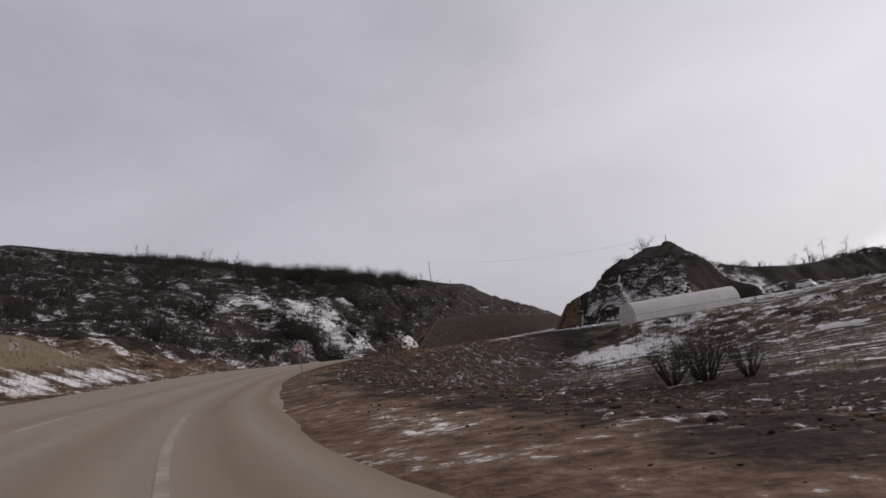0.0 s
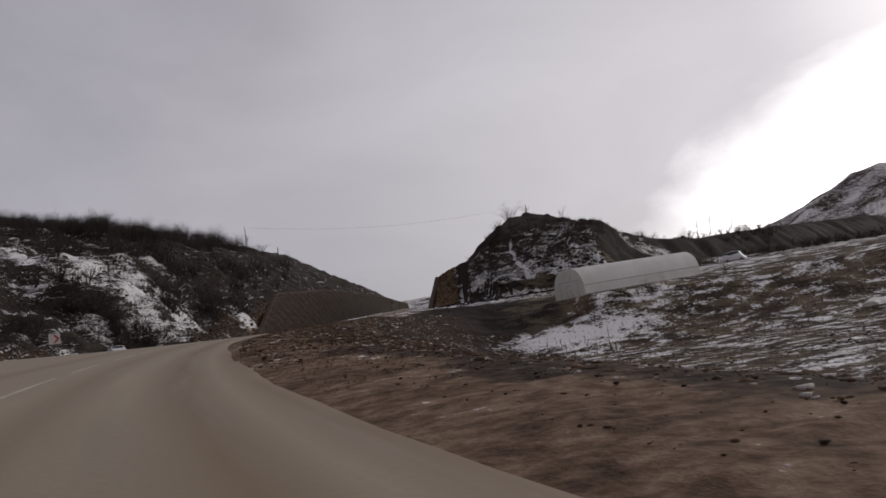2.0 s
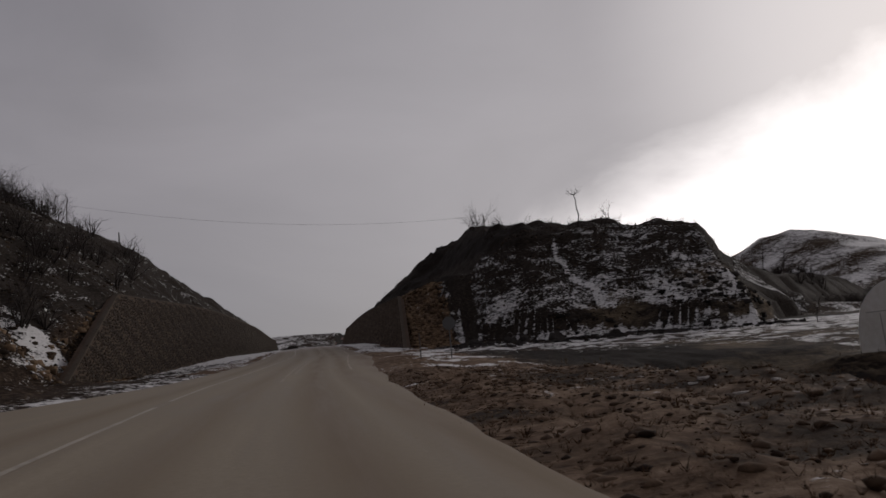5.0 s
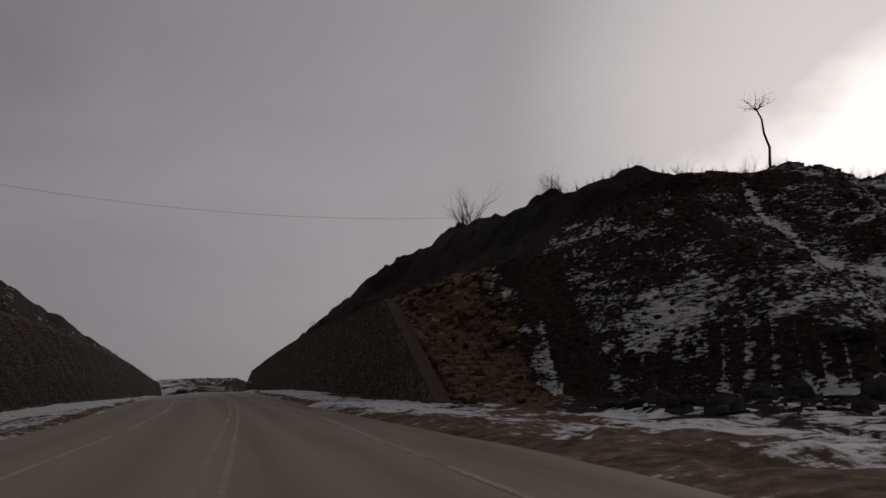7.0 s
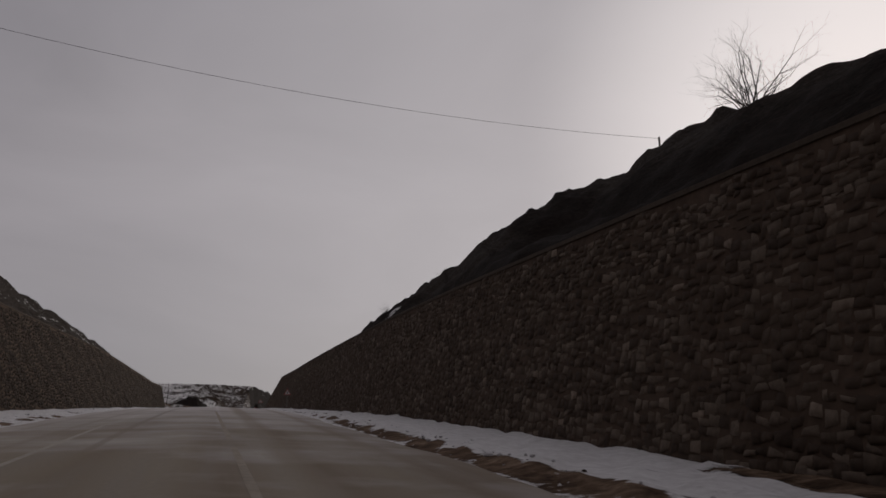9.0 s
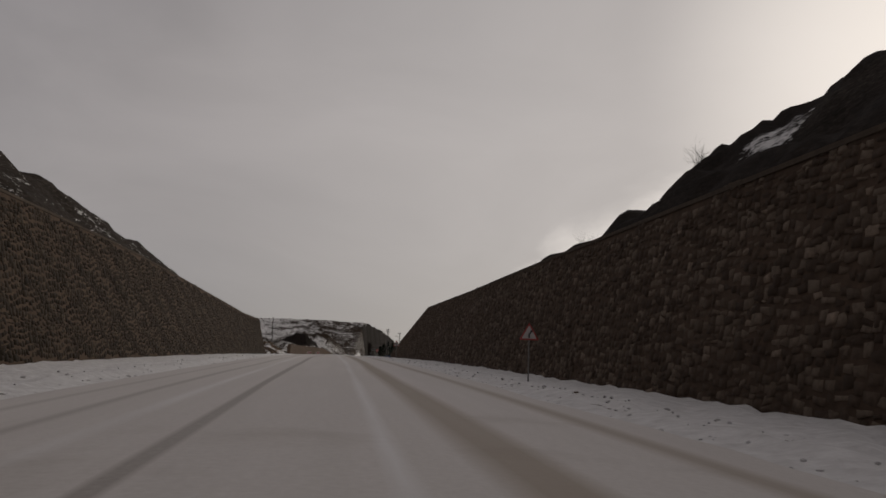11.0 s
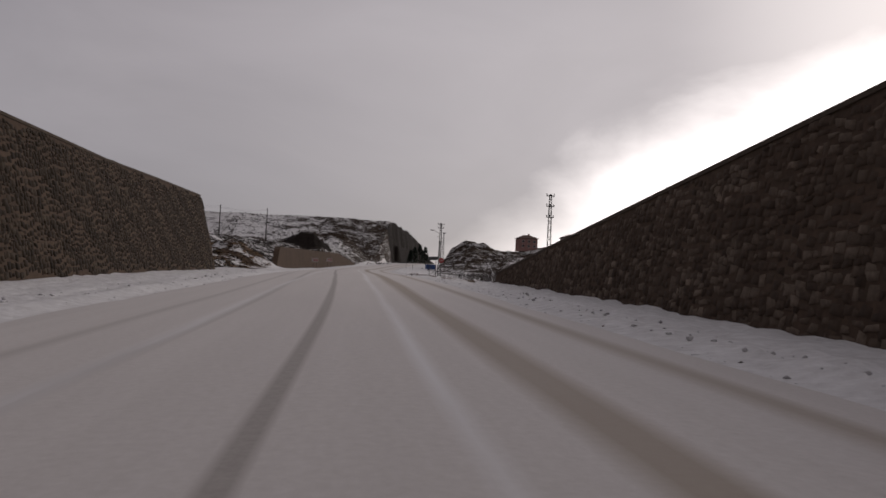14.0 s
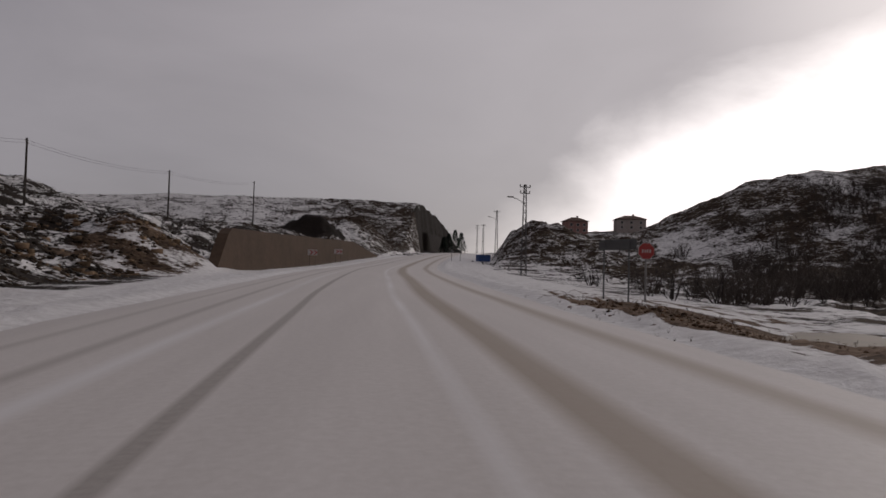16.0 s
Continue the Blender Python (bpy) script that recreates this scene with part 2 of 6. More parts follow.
M_GROUND, M_ROAD = ground_material(), road_material()
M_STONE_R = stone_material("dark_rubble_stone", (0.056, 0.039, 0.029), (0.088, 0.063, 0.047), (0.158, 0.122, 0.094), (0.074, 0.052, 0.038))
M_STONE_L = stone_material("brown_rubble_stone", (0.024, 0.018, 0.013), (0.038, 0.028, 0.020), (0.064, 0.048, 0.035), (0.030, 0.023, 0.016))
M_MORTAR = simple("grey_brown_mortar", (0.085, 0.058, 0.042), 0.95, 0, 3.0, 0.35, 0.3)
M_COPING = simple("weathered_concrete", (0.078, 0.060, 0.046), 0.9, 0, 4.0, 0.3, 0.3)
M_PAINT = simple("worn_white_paint", (0.315, 0.265, 0.205), 0.75, 0, 3.0, 0.3)
M_PAINT_FRESH = simple("whiter_lane_paint", (0.39, 0.345, 0.285), 0.7, 0, 3.0, 0.25)
M_BARK = simple("bare_twig_bark", (0.034, 0.027, 0.024), 0.9, 0, 9.0, 0.35)
M_BARK_MID = simple("brown_twig_bark", (0.075, 0.06, 0.052), 0.9, 0, 9.0, 0.35)
M_STEEL = simple("galvanised_post", (0.20, 0.19, 0.18), 0.6, 0.3, 12.0, 0.25)
M_RUST = simple("dull_dark_post", (0.10, 0.085, 0.075), 0.8, 0.2, 12.0, 0.3)
M_WOOD = simple("tarred_pole_wood", (0.06, 0.05, 0.043), 0.9, 0, 6.0, 0.3)
M_RED = simple("faded_sign_red", (0.33, 0.035, 0.03), 0.5, 0, 7.0, 0.15)
M_WHITE = simple("sign_white", (0.48, 0.45, 0.43), 0.5, 0, 6.0, 0.12)
M_BLACK = simple("sign_black", (0.015, 0.014, 0.014), 0.6, 0, 8.0, 0.2)
M_FILM = film_material()
M_GREY_BACK = simple("bare_sign_back", (0.10, 0.10, 0.10), 0.6, 0.2, 9.0, 0.15)
M_BEND = simple("brown_fair_masonry", (0.072, 0.046, 0.030), 0.9, 0, 2.5, 0.3, 0.4)

# ---- the line of the road ----
# Car line by y: x and road height; straight and walled from y = 190 on, bending right again far ahead.
LINE_Y = [-260, -130, -60, -1.35, 11.6, 25.2, 39.6, 53.8, 68.3, 83.4, 99.5, 115.3, 130, 150, 172, 196, 214, 231, 248, 290, 333, 403, 472, 524, 560, 600, 640, 680, 760, 900, 1100, 1500]
LINE_X = [415, 187, 108, 59.3, 49.7, 41.0, 33.0, 26.0, 19.6, 14.2, 9.46, 5.69, 3.1, 1.2, 0.45, 0.4, 0.6, 0.9, 1.0, 0.6, 0.1, 0, -0.1, 0, 0, 0.9, 3.6, 8.1, 18.9, 37.8, 64.8, 118.8]
LINE_Z = [-20.5, -8.0, -1.6, 3.42, 4.67, 5.94, 7.2, 8.54, 9.89, 11.22, 12.53, 13.79, 14.83, 16.12, 17.52, 19.02, 20.23, 21.43, 22.61, 25.85, 29.16, 33.3, 36.7, 38.9, 40.1, 41.5, 42.9, 44.9, 48.9, 55, 62, 70]


def smooth_line(ys, vs, step=1.0):
    """Catmull-Rom through (ys, vs), sampled evenly in y."""
    ys, vs = np.array(ys, float), np.array(vs, float)
    m = np.gradient(vs, ys)
    q = np.arange(ys[0], ys[-1], step)
    k = np.clip(np.searchsorted(ys, q, "right") - 1, 0, len(ys) - 2)
    h = ys[k + 1] - ys[k]
    u = (q - ys[k]) / h
    return q, (2 * u**3 - 3 * u**2 + 1) * vs[k] + (u**3 - 2 * u**2 + u) * h * m[k] + (3 * u**2 - 2 * u**3) * vs[k + 1] + (u**3 - u**2) * h * m[k + 1]


LY, LX = smooth_line(LINE_Y, LINE_X)
LZ = smooth_line(LINE_Y, LINE_Z)[1]
LS = np.concatenate([[0], np.cumsum(np.hypot(np.diff(LX), np.diff(LY)))])
LS -= np.interp(0.0, LY, LS)
TX, TY = np.gradient(LX, LS), np.gradient(LY, LS)


def z_at(y):
    return np.interp(y, LY, LZ)


def on_road(s, d):
    """The place on the ground plan s metres along and d to the right of the car line, with the line's height."""
    x, y, z, tx, ty = (np.interp(s, LS, a) for a in (LX, LY, LZ, TX, TY))
    return x + d * ty, y - d * tx, z


def to_road(x, y):
    """s, d and line height of the nearest point of the line."""
    x, y = np.ravel(x), np.ravel(y)
    s, d, z = np.empty_like(x), np.empty_like(x), np.empty_like(x)
    for a in range(0, len(x), 4000):
        b = slice(a, a + 4000)
        q = (x[b, None] - LX[None, ::4]) ** 2 + (y[b, None] - LY[None, ::4]) ** 2
        k = q.argmin(1) * 4
        ox, oy = x[b] - LX[k], y[b] - LY[k]
        along = ox * TX[k] + oy * TY[k]
        s[b] = LS[k] + along
        d[b] = ox * TY[k] - oy * TX[k]
        z[b] = np.interp(s[b], LS, LZ)
    return s, d, z


def sm(v, a, b):
    u = np.clip((v - a) / (b - a), 0, 1)
    return u * u * (3 - 2 * u)


def bank(s, d):
    """Cross fall of the road: banked in the bend, crowned on the straight."""
    w = 1 - sm(s, 105, 190)
    flat = np.where(d < 0, 0.042 * np.maximum(d, -16), -0.018 * np.minimum(d, 13))
    return w * -0.07 * np.clip(d, -16, 4) + (1 - w) * flat * sm(s, 150, 270)


EDGE_R = lambda s: np.interp(s, [-100, 8, 40, 62, 90, 120, 136, 152, 190, 240, 2000], [2.5, 2.6, 3.3, 2.9, 2.9, 2.0, 2.05, 2.5, 3.6, 5.8, 5.8])
EDGE_L = lambda s: np.interp(s, [-100, 80, 125, 165, 215, 330, 2000], [-13, -13, -15.5, -15.5, -8.5, -6.5, -6.5])

# retaining walls: foot x, top x, and height of the top over the road by y
R_FOOT, R_TOP, R_Y, R_H = 11.9, 13.3, [259, 280.5, 342, 400, 430, 467, 523], [-0.3, 7.6, 7.15, 6.8, 6.7, 7.0, 0.45]
L_FOOT, L_TOP, L_Y, L_H = -15.7, -17.5, [216, 244, 300, 340, 370, 430, 465, 515, 553, 555], [-0.5, 8.7, 9.5, 9.0, 8.6, 8.25, 7.7, 7.1, 7.7, -0.6]
GH_X, GH_Y, GH_Z = 41.4, 197.6, 17.2          # near corner of the greenhouse's middle line
PUD_X, PUD_Y = 13.2, 546.5                     # middle of the puddle
FIELD_Y, FIELD_Z = [-60, 0, 60, 120, 150, 168, 180, 186, 197, 215, 245], [-3.5, 0.8, 4.4, 6.2, 6.9, 7.6, 10.0, 12.4, 16.6, 19.0, 21.6]
OFF_R = lambda y: np.interp(y, [259, 281, 345, 400], [1.2, 1.7, 0.5, 0.0])
OFF_L = lambda y: np.interp(y, [216, 300, 345, 420], [2.5, 2.3, 1.2, 0.0])
wall_r = lambda y: np.interp(y, R_Y, R_H, -9, -9)
wall_l = lambda y: np.interp(y, L_Y, L_H, -9, -9)


def lumps(x, y, size, seed=0):
    """Cheap rolling noise, -1 to 1."""
    r = np.random.RandomState(seed)
    out = np.zeros_like(x)
    for k in range(5):
        a, ph, f = r.rand() * 6.283, r.rand(2) * 6.283, 6.283 / size * (0.7 + 0.9 * r.rand())
        u, v = x * math.cos(a) + y * math.sin(a), y * math.cos(a) - x * math.sin(a)
        out += np.sin(u * f + ph[0] + 1.3 * np.sin(v * f * 0.7 + ph[1]))
    return out / 3.2


def grain3(x, y, z, size, seed=0):
    """Smooth value noise in space, -1 to 1."""
    q = np.stack([x, y, z], -1) / size + seed * 17.31
    c = np.floor(q)
    f = q - c
    f = f * f * (3 - 2 * f)
    c = c.astype(np.int64)
    out = 0
    for i in (0, 1):
        for j in (0, 1):
            for k in (0, 1):
                n = ((c[:, 0] + i) * 374761393 + (c[:, 1] + j) * 668265263 + (c[:, 2] + k) * 2147483647 + seed * 974711) & 0xFFFFFFFF
                n = ((n ^ (n >> 13)) * 1274126177) & 0xFFFFFFFF
                n = ((n ^ (n >> 16)) & 0xFFFF) / 32767.5 - 1
                out = out + n * np.where(i, f[:, 0], 1 - f[:, 0]) * np.where(j, f[:, 1], 1 - f[:, 1]) * np.where(k, f[:, 2], 1 - f[:, 2])
    return out


def terrain(x, y):
    """Height of the ground, and its cover: snow, mud, rock, straw."""
    s, d, z = to_road(x, y)
    zy = z_at(y)
    rough = 0.55 * lumps(x, y, 7, 1) + 0.3 * lumps(x, y, 2.7, 2) + 0.9 * lumps(x, y, 19, 3)
    ax = -x
    wr, wl = x - OFF_R(y), ax - OFF_L(y)
    base = z * (1 - sm(np.abs(d), 30, 90)) + zy * sm(np.abs(d), 30, 90)
    # right of the road: a field far below road level that climbs to the greenhouse, then a bluff cut off towards the bend
    low = np.interp(y, FIELD_Y, FIELD_Z) + 0.035 * np.clip(x - 75, 0, 120)
    k = sm(d, np.interp(s, [90, 170], [6, 9]), np.interp(s, [90, 170], [22, 31])) * (1 - sm(y, 228, 250))
    field = -0.35 * (1 - k) + (low - base) * k
    pit = np.exp(-(((x - 31.5) / 8) ** 4 + ((y - 196.5) / 9) ** 4))
    field -= 1.2 * pit
    field += (0.10 - 0.26 * np.abs(grain3(x, y, 0 * x, 3.4, 21)) + 0.12 - 0.34 * np.abs(grain3(x, y, 0 * x, 1.5, 22))) * sm(d, 8, 11) * (1 - 0.6 * sm(d, 24, 34))
    berm = 0.5 * np.exp(-(((d - 15 - 3 * lumps(x, y, 40, 5)) / 5) ** 2)) * sm(s, 60, 100) * (1 - sm(s, 175, 205))
    field += berm * (1 + 0.5 * lumps(x, y, 3.1, 6))
    crag = lambda h: 1.1 * grain3(x, y, h * 1.3, 6.5, 3) + 0.7 * grain3(x, y, h * 1.6, 2.9, 4) + 0.35 * grain3(x, y, h * 1.6, 1.3, 5)
    into = y - 246 + 4.5 * sm(x, 42, 50) - 1.25 * np.maximum(0, x - 54.5) - 1.75 * np.maximum(0, 30.5 - x) - 2.2 * lumps(x, y, 15, 7)
    soft_end = sm(x, 57, 66)
    face = -1.6 + 2.6 * sm(into, 0, 1.6) + (0.92 - 0.3 * soft_end) * into - 0.25 * np.maximum(0, 22 - x)
    top = np.minimum(12.7 + 0.41 * (x - 23) + np.maximum(1.8 * sm(y, 282, 296) * sm(x, 30, 35) + (1.2 * sm(y, 278, 288) + 4 * sm(y, 298, 330)) * sm(x, 31, 46), 6.2 * sm(y, 347, 362)), 15.3 + 0.12 * (y - 262))
    top = np.minimum(top, np.interp(x, [20, 27, 32, 40, 47, 54, 59, 62, 65, 69, 74, 90], [12.3, 13.7, 15.0, 16.9, 17.2, 16.6, 14.6, 12.6, 11.2, 10.0, 8.7, 6]) + 0.03 * (y - 264) + 5.5 * sm(y, 300, 345) * (1 - sm(x, 46, 58)) + 5.2 * np.exp(-(((x - 42) / 14) ** 2 + ((y - 340) / 45) ** 2)) + 2.2 * np.exp(-(((x - 38) / 9) ** 2 + ((y - 291) / 16) ** 2)))
    top = np.minimum(top, 17.0 - 0.24 * (y - 390) + 9 * sm(x, 42, 52) + 0.05 * np.maximum(0, x - 60))
    cut = np.where((y > 258) & (y < 523), np.maximum(wall_r(y), -0.2) - 0.5 + 0.6 * (wr - R_TOP - 0.5) + 0.25 * np.maximum(0, wr - R_TOP - 5.5) + 1.3 * np.exp(-(((y - 376) / 14) ** 2)) * sm(x, 23, 28), 0.9 * (x - 15))
    shelf = np.interp(x, [14.5, 26, 29, 33.5, 38, 60], [7.2, 10.3, 13.2, 19.8, 22.6, 28])
    cut = np.where(y > 260, shelf + (cut - shelf) * sm(y, 322, 348), np.minimum(cut, shelf))
    bluff = np.minimum(np.minimum(face, cut), top)
    bluff = bluff + crag(bluff) * sm(d, 15, 19) * (1 - 0.75 * soft_end)
    behind = np.where((y > 258) & (y < 523), wall_r(y) - 0.3, -9.0) - 0.08 * np.maximum(0, x - 14)
    right = np.maximum(field, np.maximum(bluff, np.where(wr > 13, behind, -9)))
    # right, past the wall: a level strip, a mound beside the road, a long hill
    far_hill = 20.5 * (0.25 * sm(x, 38, 84) + 0.75 * np.clip((x - 43) / 41, 0, 1)) * (1 + 0.0055 * np.clip(x - 84, 0, 90)) * np.exp(-(((y - 692) / 46) ** 2)) * (1 - 0.6 * sm(x, 180, 260))
    mound = np.minimum(8.5 * np.exp(-(((x - 36) / 13) ** 2 + ((y - 692) / 24) ** 2)), 1.6 * np.maximum(0, d - 15)) * (1 + 0.16 * grain3(x, y, 0 * x, 5, 25) + 0.08 * grain3(x, y, 0 * x, 2, 26))
    beyond = -0.5 - 0.7 * sm(d, 10, 30) + far_hill + mound + 0.10 * np.maximum(0, d - 30) * sm(y, 760, 900) + 10.5 * np.exp(-(((x - 119) / 38) ** 2 + ((y - 957) / 40) ** 2)) + rough * 0.5 * sm(d, 14, 30)
    k = sm(y, 470, 545) * sm(x, 11, 13) + sm(y, 520, 530) * (1 - sm(x, 11, 13))
    right = right * (1 - k) + np.maximum(beyond, np.where(wr > 13, behind, -9)) * k
    mountain = (np.interp(x, [110, 200, 225, 250, 300, 328, 345, 365, 420, 520, 700, 1200], [0, 0, 4, 15, 36, 49, 51.5, 47.5, 37, 32, 24, 0]) + 2.5 * lumps(x, y, 35, 42)) * np.exp(-(((y - 700) / 150) ** 2))
    right = right + mountain * sm(x, 110, 190)
    # left of the road: a low bank in the bend, then the long hill, cut for the wall
    lowbank = np.minimum(0.55 * np.maximum(0, -d - np.interp(s, [0, 60, 110], [14, 15.5, 19])), 7 + 0.12 * np.maximum(0, -d - 28)) * (1 - sm(s, 92, 138)) + 1.1 * (1 - sm(s, 100, 160))
    rim = np.interp(y, [60, 130, 200, 240, 316, 361, 400, 420, 443, 464, 482], [6, 10, 16, 21, 23.3, 20.8, 17.6, 16.4, 13.3, 9.8, 7])
    rim = rim + 0.27 * np.maximum(0, ax - 32) * np.interp(y, [60, 240, 330, 420], [0.8, 1, 1, 0.3]) + 4.5 * np.exp(-(((y - 374) / 32) ** 2)) * sm(ax, 34, 44)
    rise = 0.9 * np.maximum(0, -d - 18 - 9 * np.exp(-(((y - 160) / 22) ** 2)) - 2.5 * lumps(x, y, 22, 8)) * np.interp(y, [80, 140, 200], [0.35, 0.6, 1])
    cutl = np.where((y > 216) & (y < 555), np.maximum(wall_l(y), -0.4) - 0.15 + np.interp(y, [216, 330, 380], [0.92, 0.92, 0.78]) * (wl + L_TOP - 0.5), rise)
    hill = np.minimum(np.minimum(cutl, rim), rise + 30 * sm(y, 215, 245)) + rough * 0.5
    hill = hill + (1.5 - 0.7 * sm(y, 228, 245)) * crag(hill) * sm(ax, 19, 24) - 0.4 * sm(y, 228, 245)
    step = 0.6 * lumps(x, y, 60, 9)
    behind_l = np.where((y > 216) & (y < 555), wall_l(y) - 0.3, -9.0)
    left = np.maximum(np.maximum(lowbank, -0.3 - 0.6 * sm(-d, 9, 14)), hill + step * sm(ax, 25, 60))
    left = np.maximum(left, np.where(wl > 17.5, behind_l, -9))
    # left, past the wall: a scrubby bank, rising to the far hill with its cut end
    scrub = -0.6 + np.minimum(0.30 * np.maximum(0, -d - 16), 5.2 + np.minimum(0.09 * np.maximum(0, -d - 35), 6)) + rough * 0.9 * sm(-d, 15, 22)
    scrub += 3.4 * np.exp(-(((d + 18.5) / 5) ** 2 + ((y - 591) / 7) ** 2))
    scrub += 5 * np.exp(-(((x + 62) / 22) ** 2 + ((y - 645) / 26) ** 2))
    hill2 = np.minimum(20.5 - 0.035 * np.maximum(0, -d - 18), 0.27 * np.maximum(0, y - 792)) * np.clip((-d - 11 + 1.0 * grain3(x, y, 0 * x, 9, 31)) / 3.0, 0, 1) * (1 - 0.5 * sm(y, 1000, 1500))
    hill2 = np.maximum(hill2, 8.5 * np.clip((-d - 8) / 2.5, 0, 1) * sm(y, 868, 878))
    hill2 += 4 * np.exp(-(((x + 120) / 60) ** 2 + ((y - 1150) / 90) ** 2))
    hill2 += 7.5 * np.clip((-d - 11) / 6, 0, 1) * np.exp(-(((d + 24) / 14) ** 2 + ((y - 765) / 22) ** 2)) + 3.6 * np.exp(-(((x + 14.5) / 6.5) ** 2 + ((y - 740) / 7) ** 2)) + 0.6 * lumps(x, y, 40, 43) * sm(y, 780, 900)
    k2 = sm(y, 765, 805)
    scrub = scrub * (1 - 0.8 * k2) + hill2
    k = sm(y, 535, 562) * sm(ax, 15, 17) + sm(y, 553, 560) * (1 - sm(ax, 15, 17))
    left = left * (1 - k) + np.maximum(scrub, np.where(wl > 17.5, behind_l, -9)) * k
    # join at the road
    side = np.where(d > 0, right, left)
    walled_r, walled_l = (y > 256) & (y < 524), (y > 212) & (y < 556)
    start_r = np.where(walled_r, 12.6, np.interp(s, [0, 60, 100, 180, 240], [7, 7, 4.5, 5, 9.5]))
    start_l = np.where(walled_l, 16.5, np.interp(s, [80, 125, 165, 215, 800, 860], [14, 16.5, 16.5, 10, 10, 6.8]))
    w = np.where(d > 0, np.clip((np.where(walled_r, wr, d) - start_r) / np.where(walled_r, 1.25, 5.0), 0, 1), np.clip((np.where(walled_l, wl, -d) - start_l) / np.where(walled_l, 1.5, 3.0), 0, 1))
    level = bank(s, d)
    er, el = EDGE_R(s), EDGE_L(s)
    off = np.maximum(d - er, el - d)
    flat = z + level - 0.14 + 0.18 * sm(off, 0.0, 1.3)
    drift = sm(off, 0.3, 1.6) * sm(s, 235, 300)
    flat = flat + drift * (-0.06 + 0.13 * np.exp(-(((off - 1.15 - 0.25 * lumps(x, y, 19, 71)) / 0.35) ** 2)) + 0.10 * lumps(x, y, 2.3, 11) + 0.07 * lumps(x, y, 1.0, 12)) + (1 - sm(s, 235, 300)) * sm(off, 0.2, 2.0) * ((0.03 + 0.07 * sm(s, 80, 105) * (1 - sm(s, 180, 200))) * lumps(x, y, 1.7, 13) + 0.04 * lumps(x, y, 0.8, 14) + sm(s, 75, 110) * sm(off, 0.4, 1.8) * (0.13 - 0.36 * np.abs(grain3(x, y, 0 * x, 2.1, 23)) - 0.16 * np.abs(grain3(x, y, 0 * x, 1.25, 33))))
    h = flat * (1 - w) + (base + side) * w
    # trampled hollow at the second junction
    pu, pv = (x - PUD_X) * 0.46 + (y - PUD_Y) * 0.89, (x - PUD_X) * 0.89 - (y - PUD_Y) * 0.46
    pud = np.exp(-((pu / 6.6) ** 4 + (pv / 3.0) ** 4))
    h = h * (1 - pud) + (39.05 + 0.05 * lumps(x, y, 1.1, 98)) * pud - 0.13 * np.exp(-((pu / 5.2) ** 4 + (pv / 1.9) ** 4))
    # level pad under the greenhouse
    gu, gv = (x - GH_X) * 0.825 + (y - GH_Y) * 0.565, (x - GH_X) * 0.565 - (y - GH_Y) * 0.825
    pad = sm(gu, -2.5, -0.8) * (1 - sm(gu, 30, 36)) * (1 - sm(np.abs(gv), 5.0, 8.5))
    h = h * (1 - pad) + (GH_Z - 0.05 + 0.05 * np.clip(gu, -2, 34)) * pad
    # cover
    road_side = 1 - w
    snow = 0.50 + 0.06 * lumps(x, y, 30, 21)
    snow = np.where((d > 0) & (y < 262), 0.405 + 0.045 * sm(d, 9, 13) + (0.022 + 0.075 * lumps(x * 0.25 + 4 * lumps(x, y, 21, 48), y - 0.3 * x + 1.5 * lumps(x, y, 13, 49), 5.0, 44)) * sm(d, 26, 40), snow)
    snow = np.where((d > 0) & (y < 235), snow - 0.3 * pit - 0.25 * sm(s, 207, 212) * (1 - sm(s, 222, 230)) * sm(d, 14, 18) * (1 - sm(d, 38, 42)) + 0.17 * np.exp(-(((x - 41 - 0.4 * (y - 184)) / 11) ** 2 + ((y - 182) / 6) ** 2)), snow)
    snow = np.where((d < 0) & (y < 330), 0.452 + 0.06 * lumps(x, y, 11, 73) + 0.095 * np.exp(-(((y - 190 - 0.15 * (x + 40)) / 9) ** 2)) * sm(ax, 20, 23) * (1 - sm(ax, 56, 64)) + 0.16 * np.exp(-(((x + 22.0) / 2.6) ** 2 + ((y - 226) / 8) ** 2)), snow)
    snow = np.where((d > 0) & (bluff > field) & (y > 240), 0.478 + 0.06 * (1 - sm(bluff, 4.0, 8.0)) - 0.17 * sm(bluff - top, -2.6, -0.4) * (1 - sm(x, 33, 41)) - 0.30 * sm(y, 272, 288) - 0.05 * (1 - sm(x, 23, 26)) + 0.03 * lumps(x, y, 9, 91), snow)
    scar = np.exp(-(((x - np.interp(y, [245, 247.5, 250, 254, 258, 264], [41.5, 39.6, 37.8, 36.6, 35.4, 36.4]) - 0.25 * lumps(x, y, 3, 92)) / 0.3) ** 2)) * sm(bluff, 0.4, 1.5) * (1 - sm(bluff, 13, 15))
    spur = np.exp(-(((x - 51.0 + 0.9 * (y - 250)) / 0.35) ** 2)) * sm(bluff, 3, 5) * (1 - sm(bluff, 11, 13)) + np.exp(-(((x - 40.4 - 0.3 * np.sin(y)) / 0.3) ** 2)) * sm(bluff, 9, 10) * (1 - sm(bluff, 13, 14))
    # undercut's shade painted in: a snowless band along the foot; scar and spur whiter
    snow = np.where((d > 0) & (y > 238) & (y < 267) & (x > 15), snow + 0.17 * scar + 0.10 * spur - 0.30 * sm(x, 22, 27) * np.exp(-(((bluff - 2.1 - 0.6 * lumps(x, y, 9, 61)) / np.interp(x, [26, 40, 52], [0.75, 0.65, 0.5])) ** 2)) - 0.20 * sm(x, 54.5, 58), snow)
